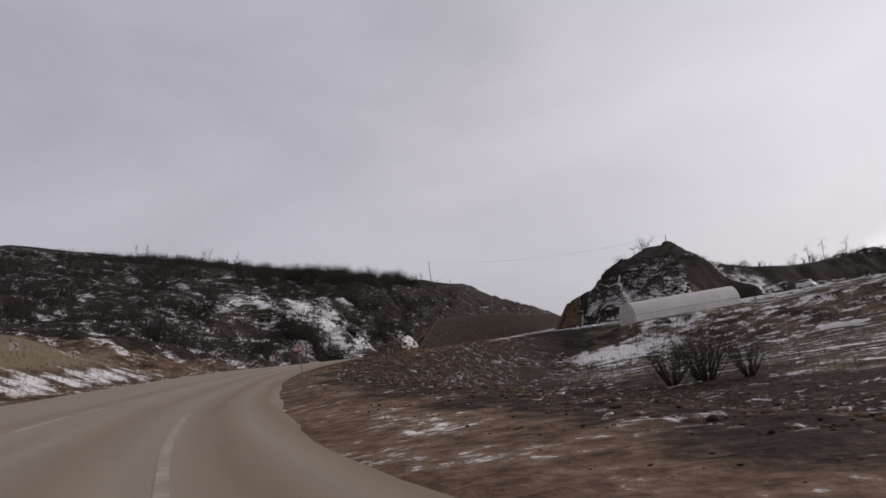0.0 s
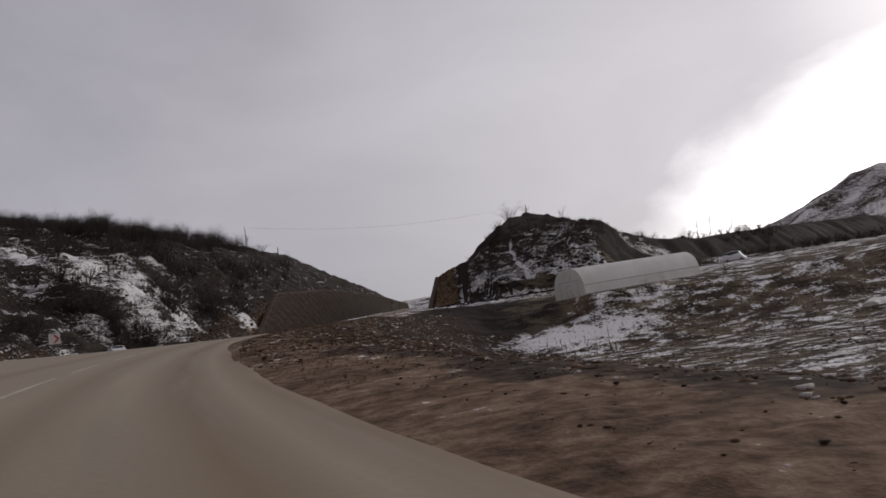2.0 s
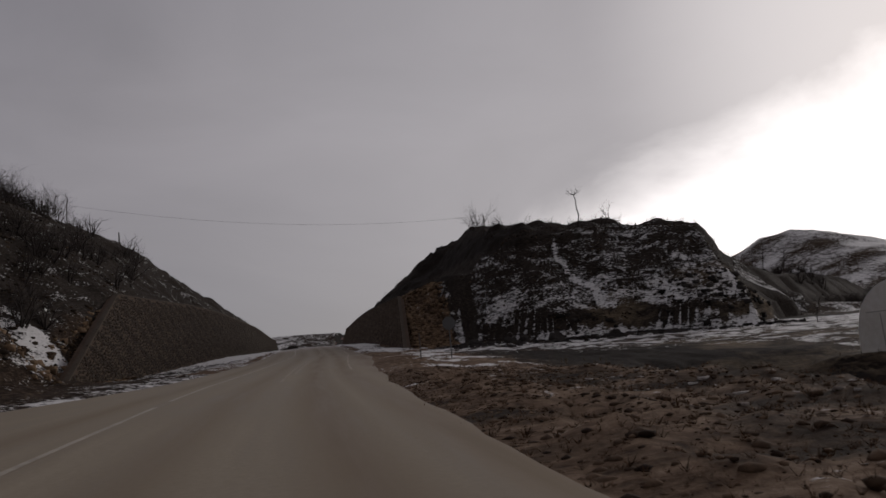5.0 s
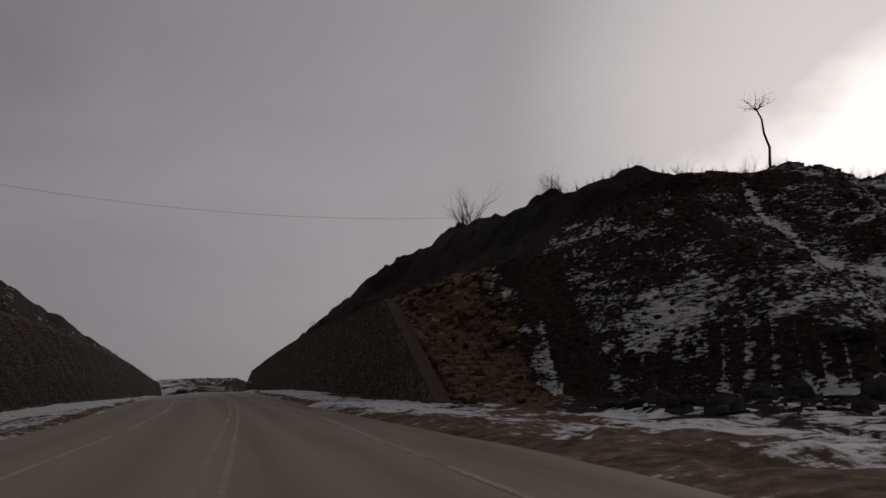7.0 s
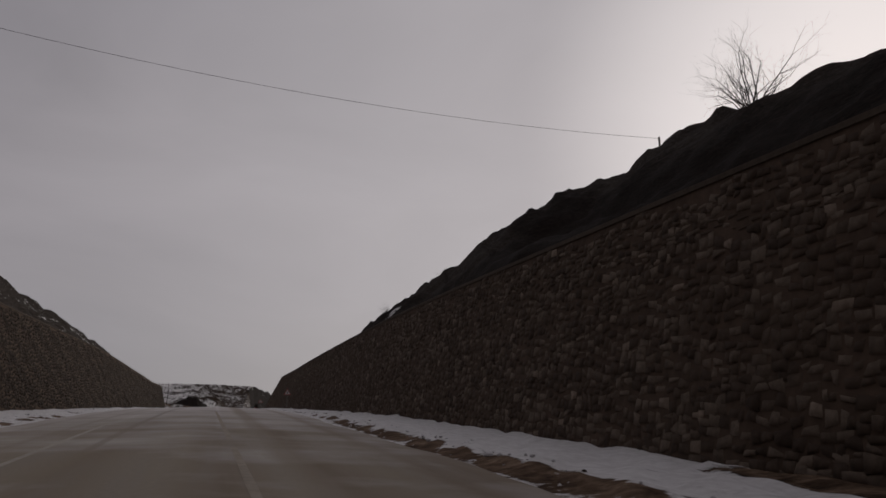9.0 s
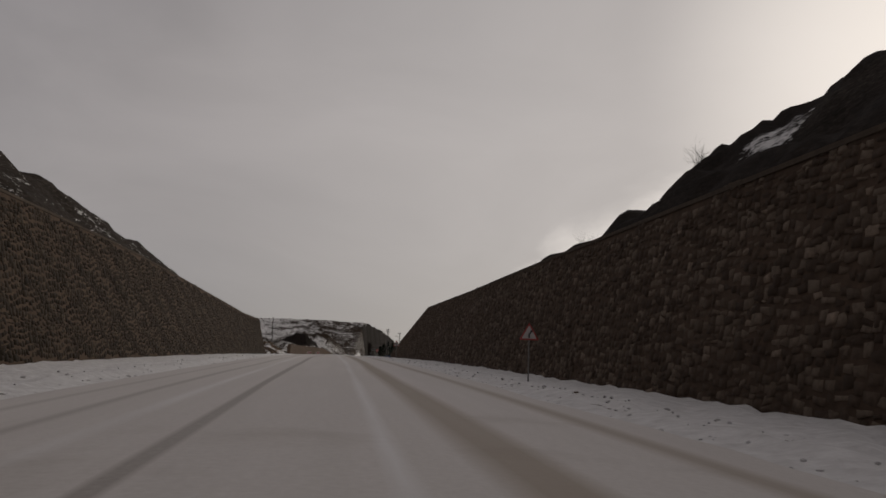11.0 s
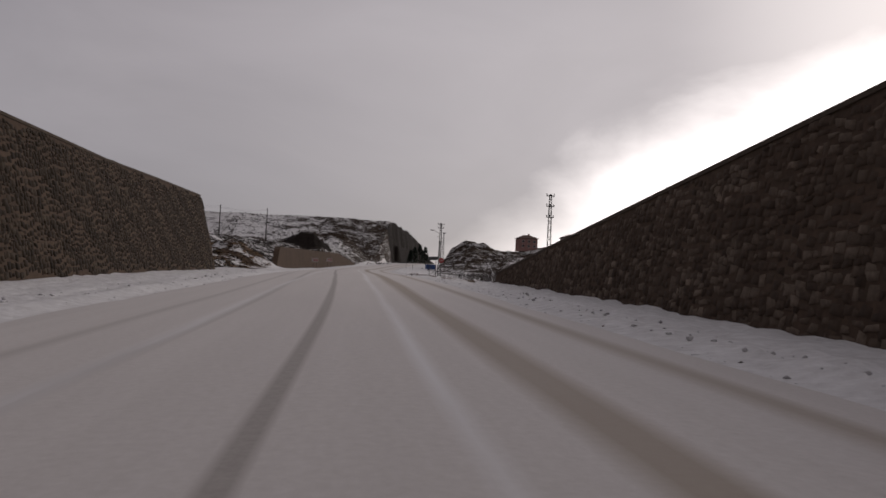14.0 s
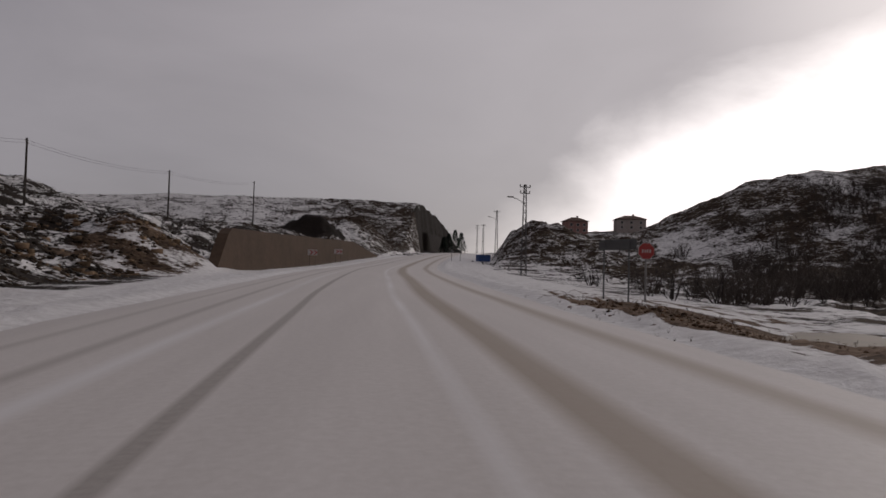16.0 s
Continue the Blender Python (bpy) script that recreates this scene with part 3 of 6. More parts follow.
    snow = np.where((d > 12.5) & (y > 226) & (y < 250) & (bluff < field + 0.5), 0.525 + 0.05 * sm(y, 236, 242) + 0.07 * lumps(x, y, 4, 79), snow)
    snow = np.where((d < 0) & (y > 225) & (y < 545) & (ax < 60), 0.43 + 0.03 * lumps(x, y, 7, 78), snow)
    snow = np.where(y > 545, 0.487 + 0.05 * lumps(x, y, 45, 22), snow)
    snow = np.where((y > 545) & (y < 720) & (d < -12), 0.498 + 0.08 * lumps(x, y, 5, 80), snow)
    snow = np.where((y > 800) & (d < -20), 0.488 + 0.075 * sm(ax, 0, 45) + 0.04 * lumps(x, y, 17, 94), snow)
    snow = np.where(np.exp(-(((x + 14.5) / 5.5) ** 2 + ((y - 740) / 7) ** 2)) > 0.12, 0.2, snow)
    patch = np.exp(-(((x - 55) / 8) ** 2 + ((y - 664) / 16) ** 2)) + 0.8 * np.exp(-(((x - 88) / 5) ** 2)) * sm(far_hill, 12, 16)
    snow = np.where((y > 545) & (far_hill > 2), 0.482 + 0.10 * patch + 0.04 * lumps(x, y, 13, 45), snow)
    snow = np.where((y > 640) & (mound > 1.0), 0.495 + 0.05 * lumps(x, y, 6, 97), snow)
    snow = np.where((y > 535) & (d > 6) & (d < 30) & (far_hill < 2) & (mound < 1.0), 0.56 + 0.12 * lumps(x, y, 9, 46), snow)
    snow = snow * w + road_side * np.where(s > 235, np.interp(s, [235, 300, 330, 380], [0.46, 0.58, 0.75, 1.2]), np.where(d > 0, 0.42, 0.52))
    dirt = sm(s, 262, 290) * (1 - sm(s, 520, 535)) * np.exp(-(((off - 0.75 - 0.25 * lumps(x, y, 19, 71)) / 0.38) ** 2))
    snow = snow - dirt * (0.38 + 0.4 * lumps(x, y, 1.7, 72))
    snow = np.where((d < 0) & (s < 115), 0.43 + 0.085 * sm(lowbank, 0.8, 1.6) * (1 - sm(lowbank, 2.6, 4.2)) + 0.04 * lumps(x, y, 9, 75), snow)
    soiled = sm(s, 522, 534) * (1 - sm(s, 575, 590)) * sm(d, 6.2, 7.2) * (1 - sm(d, 13, 18))
    snow = np.where(soiled > 0, snow * (1 - soiled) + (0.545 + 0.16 * lumps(x, y, 2.6, 99)) * soiled, snow)
    island = np.exp(-(((x - 8.4 - 0.1 * (550 - y)) / 1.8) ** 2 + ((y - 546.5) / 6.5) ** 2))
    snow = snow - 0.8 * island * (0.85 + 0.4 * lumps(x, y, 2.4, 77))
    snow = np.maximum(snow, 0.56 * np.exp(-(((x - 23.5) / 2.4) ** 4 + ((y - 392) / 4) ** 4)))
    snow = np.where((y > 850) & (d > -14.2) & (d < -6.6), 0.2, snow)
    snow = np.where((mountain > 15) & (x > 150), 0.512 + 0.07 * lumps(x, y, 30, 76) + 0.09 * sm(x, 340, 380), snow)
    mud = np.where((d > 0) & (s < 235), 0.95 - (0.70 - 0.25 * sm(s, 85, 120)) * sm(d, 4.2, 7.0 + 1.6 * lumps(x, y, 13, 47)), 0.15)
    mud = np.where((d > 0) & (s > 82) & (s < 225), np.minimum(mud, 0.52 + 0.3 * lumps(x, y, 5, 74) + 0.5 * (1 - sm(s, 82, 105)) + 0.45 * (1 - sm(d, 5.6, 7.6)) * (1 - 0.55 * sm(s, 98, 120))), mud)
    mud = np.where((d > 11) & (y < 240), mud * (1 - sm(d, 11, 16)) + (0.16 + 0.1 * lumps(x, y, 17, 95)) * sm(d, 11, 16), mud)
    mud = np.where((d < 0) & (s < 150), 0.5, mud)
    past = x - np.interp(y, [246, 252, 256, 259.5, 264, 270, 290], [14, 17, 19.3, 20.8, 21.2, 20.6, 19]) - 0.25 * lumps(x, y, 5, 62) - 0.45 * grain3(x, y, 0 * x, 1.1, 24)
    talus = (y > 244) & (y < 300) & (d > 11) & (past < 0)
    mud = np.where(talus, 0.55, mud)
    mud = np.where((s > 235) & (off < 4) & (s < 540), 0.75, mud)
    mud = np.where((d > 0) & (x > 53) & (y > 240) & (y < 290) & (bluff > field), 0.3, mud)
    mud = np.where((d < -12) & (d > -21) & (y > 579) & (y < 604), 0.5, mud)
    mud = np.where(island > 0.15, 0.8, np.where(soiled > 0.3, 0.9, mud))
    rock = np.where((np.abs(d) > 13) & (y > 235) & (y < 545) & (np.abs(x) < 75), 0.85, 0.25)
    rock = np.where((d < 0) & (y < 330) & (ax > 22) & (s > 125), 0.75, rock)
    rock = np.where((y > 850) & (d > -15) & (d < -7), 1.6, rock)
    rock = np.where(np.exp(-(((x + 14.5) / 5.5) ** 2 + ((y - 740) / 7) ** 2)) > 0.12, 1.6, rock)
    # darker brow and left flank; undercut's shade put into the cover near the foot
    rock = np.where((y > 240) & (d > 14) & (bluff > field), 0.85 + 0.55 * sm(bluff - top, -3.0, -0.6) * (1 - sm(x, 33, 41)) + 0.4 * np.exp(-(((bluff - 2.1) / 0.8) ** 2)) * (1 - sm(x, 50, 54)) + 0.45 * (1 - sm(x, 22, 27)) * sm(y, 262, 272), rock)
    rock = np.where((y > 556) & (y < 730) & (d < -13) & (mud < 0.4), 1.15, rock)
    # no rock on the talus; near-black tone in the hollow below the greenhouse
    rock = np.where(talus, 0.0, np.where((d > 0) & (y < 240), 0.25 + 1.35 * np.maximum(pit, sm(s, 207, 212) * (1 - sm(s, 228, 240)) * sm(d, 14, 18) * (1 - sm(d, 38, 42))), rock))
    straw = np.where((d < 0) & (s < 120), 0.75 * sm(lowbank, 2.0, 4.5), 0.1)
    straw = np.where((d > 0) & (y < 250), 0.2 + 0.3 * sm(d, 22, 36) + 0.12 * lumps(x, y, 14, 96), straw)
    straw = np.where((y > 545) & (d > 20), 0.44, straw)
    foot = (y > 246) & (y < 272) & (d > 11)
    snow = np.where(foot & (past > 0) & (past < 0.85), 0.53 + 0.12 * grain3(x, y, 0 * x, 2.2, 27), snow)
    snow = np.where(foot & (past >= 0.85) & (past < 2.3), 0.24, snow)
    snow = np.where(talus, 0.40, snow)
    snow = np.where(np.exp(-(((x - 15.2) / 1.2) ** 2 + ((y - 257.8) / 2.0) ** 2)) + 0.35 * grain3(x, y, 0 * x, 1.3, 28) > 0.5, 0.72, snow)
    flatv = (d > 0) & (s > 190) & (s < 282) & (d < 13)
    mud = np.where(flatv, 1.05 - 0.35 * sm(s, 250, 275) - 0.30 * sm(d, 6.0, 8.5) + 0.15 * lumps(x, y, 3.3, 93), mud)
    snow = np.where(flatv, 0.425 + 0.065 * sm(d, 6.2, 9.0) + 0.15 * sm(s, 258, 280) + 0.16 * grain3(x, y, 0 * x, 2.6, 29) * sm(d, 5.5, 8.5) * (1 - sm(s, 262, 274)), snow)
    return h, np.stack([snow, mud, rock, straw], -1)


def ground_z(x, y):
    return float(terrain(np.array([float(x)]), np.array([float(y)]))[0][0])


def grown(a, b, first, rate):
    """Steps from a towards b that widen as they go."""
    out, step, v = [], first, a
    while (v < b) if b > a else (v > b):
        step *= rate
        v += step if b > a else -step
        out.append(v)
    return out


def part(name, data, material_, parent=None, label="", smooth=False):
    """Links a bmesh or a mesh as one object, under a thing or a part."""
    if isinstance(data, bmesh.types.BMesh):
        me = bpy.data.meshes.new(name)
        data.to_mesh(me)
        data.free()
    else:
        me = data
    if material_ is not None and not me.materials:
        me.materials.append(material_)
    if smooth:
        me.polygons.foreach_set("use_smooth", [True] * len(me.polygons))
    ob = new(name, me)
    if parent is not None:
        ob.parent = parent
    if label:
        tagged(ob, label)
    return ob


def mesh_from(name, verts, faces):
    me = bpy.data.meshes.new(name)
    me.from_pydata([tuple(v) for v in verts], [], [tuple(f) for f in faces])
    me.update()
    return me


# ---- ground: one sheet to the horizon ----
gx = sorted(grown(-44, -2600, 1.0, 1.055)) + list(np.arange(-44, -19, 0.8)) + list(np.arange(-19, 15.6, 0.42)) + list(np.arange(15.6, 30, 0.7)) + list(np.arange(30, 40, 0.4)) + list(np.arange(40, 78, 0.8)) + grown(77.6, 2600, 1.0, 1.055)
gy = sorted(grown(-30, -700, 1.6, 1.1)) + list(np.arange(-30, 60, 0.8)) + list(np.arange(60, 290, 0.6)) + list(np.arange(290, 530, 1.0)) + list(np.arange(530, 730, 1.2)) + list(np.arange(730, 905, 1.8)) + grown(904, 4200, 2.0, 1.05)
gx, gy = np.array(gx), np.array(gy)
GX, GY = np.meshgrid(gx, gy)
gz, cover = terrain(GX.ravel(), GY.ravel())
nx, ny = len(gx), len(gy)
verts = np.stack([GX.ravel(), GY.ravel(), gz], -1)
idx = np.arange(nx * ny).reshape(ny, nx)
faces = np.stack([idx[:-1, :-1], idx[:-1, 1:], idx[1:, 1:], idx[1:, :-1]], -1).reshape(-1, 4)
me = bpy.data.meshes.new("ground")
me.vertices.add(len(verts))
me.vertices.foreach_set("co", verts.ravel())
me.loops.add(faces.size)
me.loops.foreach_set("vertex_index", faces.ravel())
me.polygons.add(len(faces))
me.polygons.foreach_set("loop_start", np.arange(0, faces.size, 4))
me.polygons.foreach_set("use_smooth", np.ones(len(faces), bool))
me.update(calc_edges=True)
att = me.color_attributes.new("cover", "FLOAT_COLOR", "POINT")
att.data.foreach_set("color", np.clip(cover, 0, 2).astype(np.float32).ravel())
tagged(part("ground", me, M_GROUND), "winter hillsides of soil, rock and mud under broken snow", "ground", kind="structure")

# ---- road ----
rs = np.concatenate([np.arange(-70, 620, 1.5), np.arange(620, 1150, 6)])
rv, ruv = [], []
for s_ in rs:
    dd_ = np.concatenate([np.linspace(EDGE_L(s_), 0, 9), np.linspace(0, EDGE_R(s_), 5)[1:]])
    dd_ = dd_ + np.array([0.3 * noise.noise((s_ * 0.13, 3, 0)) + 0.12 * noise.noise((s_ * 0.6, 5, 0))] + [0] * 11 + [0.28 * noise.noise((s_ * 0.11, 0, 0)) + 0.12 * noise.noise((s_ * 0.55, 1, 0))])
    x_, y_, z_ = on_road(np.full(13, s_), dd_)
    zz = z_ + bank(np.full(13, s_), dd_)
    zz[0] -= 0.06
    zz[-1] -= 0.06
    rv += list(zip(x_, y_, zz))
    ruv += [(float(q), float(s_)) for q in dd_]
rf = [(a * 13 + b, a * 13 + b + 1, a * 13 + b + 14, a * 13 + b + 13) for a in range(len(rs) - 1) for b in range(12)]
me = mesh_from("road", rv, rf)
uvl = me.uv_layers.new(name="metres")
uvl.data.foreach_set("uv", np.array([ruv[l.vertex_index] for l in me.loops]).ravel())
tagged(part("road", me, M_ROAD, smooth=True), "salted wet asphalt road turning into rutted driven snow", "road", kind="structure")

# ---- retaining walls of rubble stone ----
def wall_body(name, foot, top, height, y0, y1, thick, mat, label, step=2.0, line=None):
    """A battered wall along y, its foot 1 m below the road; the side that faces the road leans back."""
    side = 1 if top > foot else -1
    bm = bmesh.new()
    rings = []
    for y in np.arange(y0, y1 + 0.01, step):
        cx = line(y) if line else 0.0
        zr = float(z_at(y))
        h = max(float(height(y)), -0.8)
        f = (h + 1.2) / 9.0
        tx = foot + (top - foot) * (h / 8.0)
        low = foot - (top - foot) * (1.2 / 8.0)
        rings.append([bm.verts.new(p) for p in ((cx + low, y, zr - 1.2), (cx + tx, y, zr + h), (cx + tx + side * thick, y, zr + h), (cx + low + side * thick * 1.6, y, zr - 1.2))])
    for a, b in zip(rings[:-1], rings[1:]):
        for k in range(4):
            bm.faces.new((a[k], a[(k + 1) % 4], b[(k + 1) % 4], b[k]))
    bm.faces.new(rings[0])
    bm.faces.new(rings[-1][::-1])
    bmesh.ops.recalc_face_normals(bm, faces=bm.faces)
    return tagged(part(name, bm, mat), label, "retaining wall", kind="structure")


def coping(foot, top, height, y0, y1, parent, step=2.0, line=None, wide=0.42, high=0.14):
    """The concrete strip along the head of a wall."""
    side = 1 if top > foot else -1
    bm = bmesh.new()
    rings = []
    for y in np.arange(y0, y1 + 0.01, step):
        cx = line(y) if line else 0.0
        zr, h = float(z_at(y)), float(height(y))
        tx = cx + foot + (top - foot) * (h / 8.0)
        a, b = tx - side * 0.07, tx + side * wide
        rings.append([bm.verts.new(p) for p in ((a, y, zr + h - 0.02), (a, y, zr + h + high), (b, y, zr + h + high), (b, y, zr + h - 0.02))])
    for a, b in zip(rings[:-1], rings[1:]):
        for k in range(4):
            bm.faces.new((a[k], a[(k + 1) % 4], b[(k + 1) % 4], b[k]))
    bm.faces.new(rings[0])
    bm.faces.new(rings[-1][::-1])
    bmesh.ops.recalc_face_normals(bm, faces=bm.faces)
    return part("coping", bm, M_COPING, parent, "weathered concrete coping")


SHIFT_L = lambda y: -OFF_L(y)
wall_right = wall_body("wall_right", R_FOOT, R_TOP, wall_r, 259, 523, 0.9, M_MORTAR, "tall dark rubble stone retaining wall beside the snowy verge", line=OFF_R)
wall_left = wall_body("wall_left", L_FOOT, L_TOP, wall_l, 216, 554, 0.9, M_MORTAR, "tall brown rubble stone retaining wall under a rocky slope", line=SHIFT_L)
coping(R_FOOT, R_TOP, wall_r, 259, 523, wall_right, line=OFF_R)
coping(L_FOOT, L_TOP, wall_l, 216, 553, wall_left, line=SHIFT_L)
WALL2 = lambda y: float(np.interp(y, LY, LX))
wall_2 = lambda y: np.interp(y, [590, 597, 640, 690, 724], [-0.4, 3.2, 3.5, 2.9, -0.3], -9, -9)
wall_bend = wall_body("wall_bend", -12.2, -13.2, wall_2, 590, 724, 0.9, M_BEND, "low brown retaining wall on the outside of a bend", line=WALL2)

# ---- helpers for things ----
RNG = np.random.RandomState(11)


def tube(bm, points, radii, sides=5):
    """A tapered tube through points."""
    rings = []
    pts = [Vector(p) for p in points]
    for k, p in enumerate(pts):
        ahead = (pts[min(k + 1, len(pts) - 1)] - pts[max(k - 1, 0)]).normalized()
        a = ahead.cross(Vector((0.31, 0.95, 0.05)))
        if a.length < 0.05:
            a = ahead.cross(Vector((1, 0, 0)))
        a.normalize()
        b = ahead.cross(a)
        rings.append([bm.verts.new(p + (a * math.cos(6.2832 * i / sides) + b * math.sin(6.2832 * i / sides)) * radii[k]) for i in range(sides)])
    for r0, r1 in zip(rings[:-1], rings[1:]):
        for i in range(sides):
            bm.faces.new((r0[i], r0[(i + 1) % sides], r1[(i + 1) % sides], r1[i]))
    if sides > 2:
        bm.faces.new(rings[0][::-1])
        bm.faces.new(rings[-1])


def box(bm, size, at=(0, 0, 0), turn=0.0, bevel=0.0):
    m = Matrix.Translation(at) @ Matrix.Rotation(turn, 4, "Z") @ Matrix.Diagonal((*size, 1))
    got = bmesh.ops.create_cube(bm, size=1.0, matrix=m)
    if bevel:
        edges = list({e for v in got["verts"] for e in v.link_edges})
        bmesh.ops.bevel(bm, geom=edges, offset=bevel, segments=2, affect="EDGES")


def plate(bm, outline, thick, at=(0, 0, 0), axis="y"):
    """A flat plate from an outline in x and z, its front towards -y."""
    a = [bm.verts.new((at[0] + x, at[1] - thick / 2, at[2] + z)) for x, z in outline]
    b = [bm.verts.new((at[0] + x, at[1] + thick / 2, at[2] + z)) for x, z in outline]
    bm.faces.new(a)
    bm.faces.new(b[::-1])
    n = len(a)
    for k in range(n):
        bm.faces.new((a[k], b[k], b[(k + 1) % n], a[(k + 1) % n]))
    bmesh.ops.recalc_face_normals(bm, faces=bm.faces)


def thing(name, label, category, group=""):
    return tagged(new(name), label, category, group)


def stand(ob, x, y, turn=0.0, sink=0.0, z=None, tilt=0.0):
    ob.matrix_basis = Matrix.Translation((x, y, (ground_z(x, y) if z is None else z) - sink)) @ Matrix.Rotation(radians(turn), 4, "Z") @ Matrix.Rotation(radians(tilt), 4, "Y")
    return ob


# ---- lane lines of worn paint ----
def lane_line(d_of_s, s0, s1, width, label, paint=None):
    bm = bmesh.new()
    last = None
    for s in np.arange(s0, s1, 1.5):
        d = float(d_of_s(s))
        row = []
        for e in (-0.5, 0.5):
            w = d + e * width * (1 + 0.25 * noise.noise((s * 0.4, e, 2)))
            x, y, z = on_road(s, w)
            row.append(bm.verts.new((float(x), float(y), float(z + bank(np.array([s]), np.array([w]))[0]) + 0.006)))
        if last and noise.noise((s * 0.21, d_of_s(0.0), 7.0)) > -0.3:
            bm.faces.new((last[0], last[1], row[1], row[0]))
        last = row
    return tagged(part("lane_line", bm, paint or M_PAINT), label, "road marking", kind="structure")


CENTRE = lambda s: np.mean([np.interp(s + e, [0, 20, 60, 120, 150, 190, 219, 245, 275, 290, 360, 440], [-0.05, 0.05, 0.25, 0.3, 0.1, -0.4, -0.6, -0.05, 1.15, 1.4, 0.67, 1.0]) for e in range(-16, 17, 4)], axis=0)
lane_line(CENTRE, 4, 27, 0.17, "worn whitish dash of the lane line on the asphalt")
lane_line(CENTRE, 48, 66, 0.17, "worn whitish dash of the lane line on the asphalt")
lane_line(CENTRE, 112, 134, 0.15, "worn whitish dash of the lane line on the asphalt")
lane_line(lambda s: np.interp(s, [-40, 22, 32, 44, 66, 100, 130, 148, 200, 245, 280, 330], [-4.3, -4.25, -4.2, -3.6, -2.9, -2.6, -2.7, -3.0, -3.9, -3.4, -2.45, -3.0]), -40, 330, 0.14, "worn whitish line along the far lane", M_PAINT_FRESH)
lane_line(CENTRE, 196, 345, 0.14, "clearer whitish centre line between the walls")
lane_line(lambda s: CENTRE(s) + 0.38, 206, 300, 0.10, "second thinner whitish centre line")
lane_line(lambda s: np.interp(s, [205, 220, 245, 262, 300], [2.9, 3.1, 3.6, 4.2, 4.6]), 206, 300, 0.13, "worn pale edge line beside the verge")



# ---- bare trees and bushes ----
def branch(segs, p, way, length, r, depth, rng, droop=0.0):
    """Collects tapered twig segments."""
    n = 3
    q = Vector(p)
    for k in range(n):
        way = (way + Vector(rng.normal(0, 0.16, 3)) + Vector((0, 0, 0.05 - droop))).normalized()
        e = q + way * (length / n)
        r1 = r * 0.72
        segs.append((q.copy(), e.copy(), r, r1))
        q, r = e, r1
        if depth > 0:
            for _ in range(2 if k else 1):
                side = Vector(rng.normal(0, 1, 3))
                side = (side - way * side.dot(way)).normalized()
                branch(segs, q, (way * 0.75 + side * 0.75).normalized(), length * rng.uniform(0.4, 0.62), r * 0.6, depth - 1, rng, droop)


def segs_mesh(name, segs, mat):
    """Three-sided twigs as one mesh."""
    v, f = [], []
    for a, b, r0, r1 in segs:
        w = (b - a).normalized()
        s = w.cross(Vector((0.37, 0.81, 0.45))).normalized()
        t = w.cross(s)
        k = len(v)
        for p, r in ((a, r0), (b, r1)):
            for i in range(3):
                v.append(p + (s * math.cos(2.0944 * i) + t * math.sin(2.0944 * i)) * r)
        f += [(k + i, k + (i + 1) % 3, k + 3 + (i + 1) % 3, k + 3 + i) for i in range(3)]
    me = mesh_from(name, v, f)
    me.materials.append(mat)
    return me


def bush_segs(seed, stems=9, height=2.2, spread=0.5, r=0.03, depth=2):
    rng = np.random.RandomState(seed)
    segs = []
    for k in range(stems):
        a = rng.uniform(0, 6.283)
        lean = rng.uniform(0.1, spread)
        branch(segs, (0.25 * math.cos(a) * rng.rand(), 0.25 * math.sin(a) * rng.rand(), -0.1), Vector((math.cos(a) * lean, math.sin(a) * lean, 1)).normalized(),
               height * rng.uniform(0.6, 1.0), r, depth, rng)
    return segs


BUSH_SEGS = [bush_segs(k, 7 + k % 4, 2.2, 0.75, 0.035) for k in range(5)]
BUSHES = [segs_mesh("bare_bush", q, M_BARK) for q in BUSH_SEGS]


def tree_mesh(seed, height, r, mat, crown=0.45):
    rng = np.random.RandomState(seed)
    segs = []
    p, way, n = Vector((0, 0, -0.2)), Vector((0, 0, 1)), 7
    for k in range(n):
        way = (way + Vector(rng.normal(0, 0.06, 3))).normalized()
        e = p + way * (height / n)
        r1 = r * (1 - 0.11)
        segs.append((p.copy(), e.copy(), r, r1))
        p, r = e, r1
        if k >= n * crown:
            for _ in range(3):
                a = rng.uniform(0, 6.283)
                branch(segs, p, Vector((math.cos(a), math.sin(a), 0.9)).normalized(), height * 0.33 * rng.uniform(0.6, 1), r * 0.5, 2, rng)
    return segs_mesh("bare_tree", segs, mat)


TREES = [tree_mesh(40 + k, 5.0 + 0.6 * k, 0.11, M_BARK, 0.3) for k in range(3)]


def plant(meshes, k, x, y, size, label, category, name, group="", turn=None):
    ob = tagged(new(name, meshes[k % len(meshes)]), label, category, group)
    ob.matrix_basis = Matrix.Translation((x, y, ground_z(x, y) - 0.05)) @ Matrix.Rotation(k * 2.4 if turn is None else turn, 4, "Z") @ Matrix.Diagonal((size, size, size, 1))
    return ob


# skyline of the left hill: a loose row of bare trees and bushes along its brow
for k in range(58):
    x = RNG.choice([-36, -41, -47, -52, -56, -62, -68, -74]) + RNG.normal(0, 1.8)
    y = 268 + 0.35 * abs(x + 50) + RNG.normal(0, 4)
    if k % 4 == 0:
        plant(TREES, k, x, y, RNG.uniform(0.6, 1.0), "leafless grey-brown tree on the brow of the hill", "tree", "bare_tree", "trees on the left brow")
    else:
        plant(BUSHES, k, x, y, RNG.uniform(1.3, 2.3), "leafless dark bush on the brow of the hill", "bush", "bare_bush", "bushes on the left brow")
for k in range(9):
    plant(TREES, k, -88 - 12 * k + RNG.normal(0, 4), 282 + 5 * k + RNG.normal(0, 4), RNG.uniform(0.7, 1.2), "leafless spreading tree standing alone on the brow", "tree", "bare_tree", "trees on the left brow")
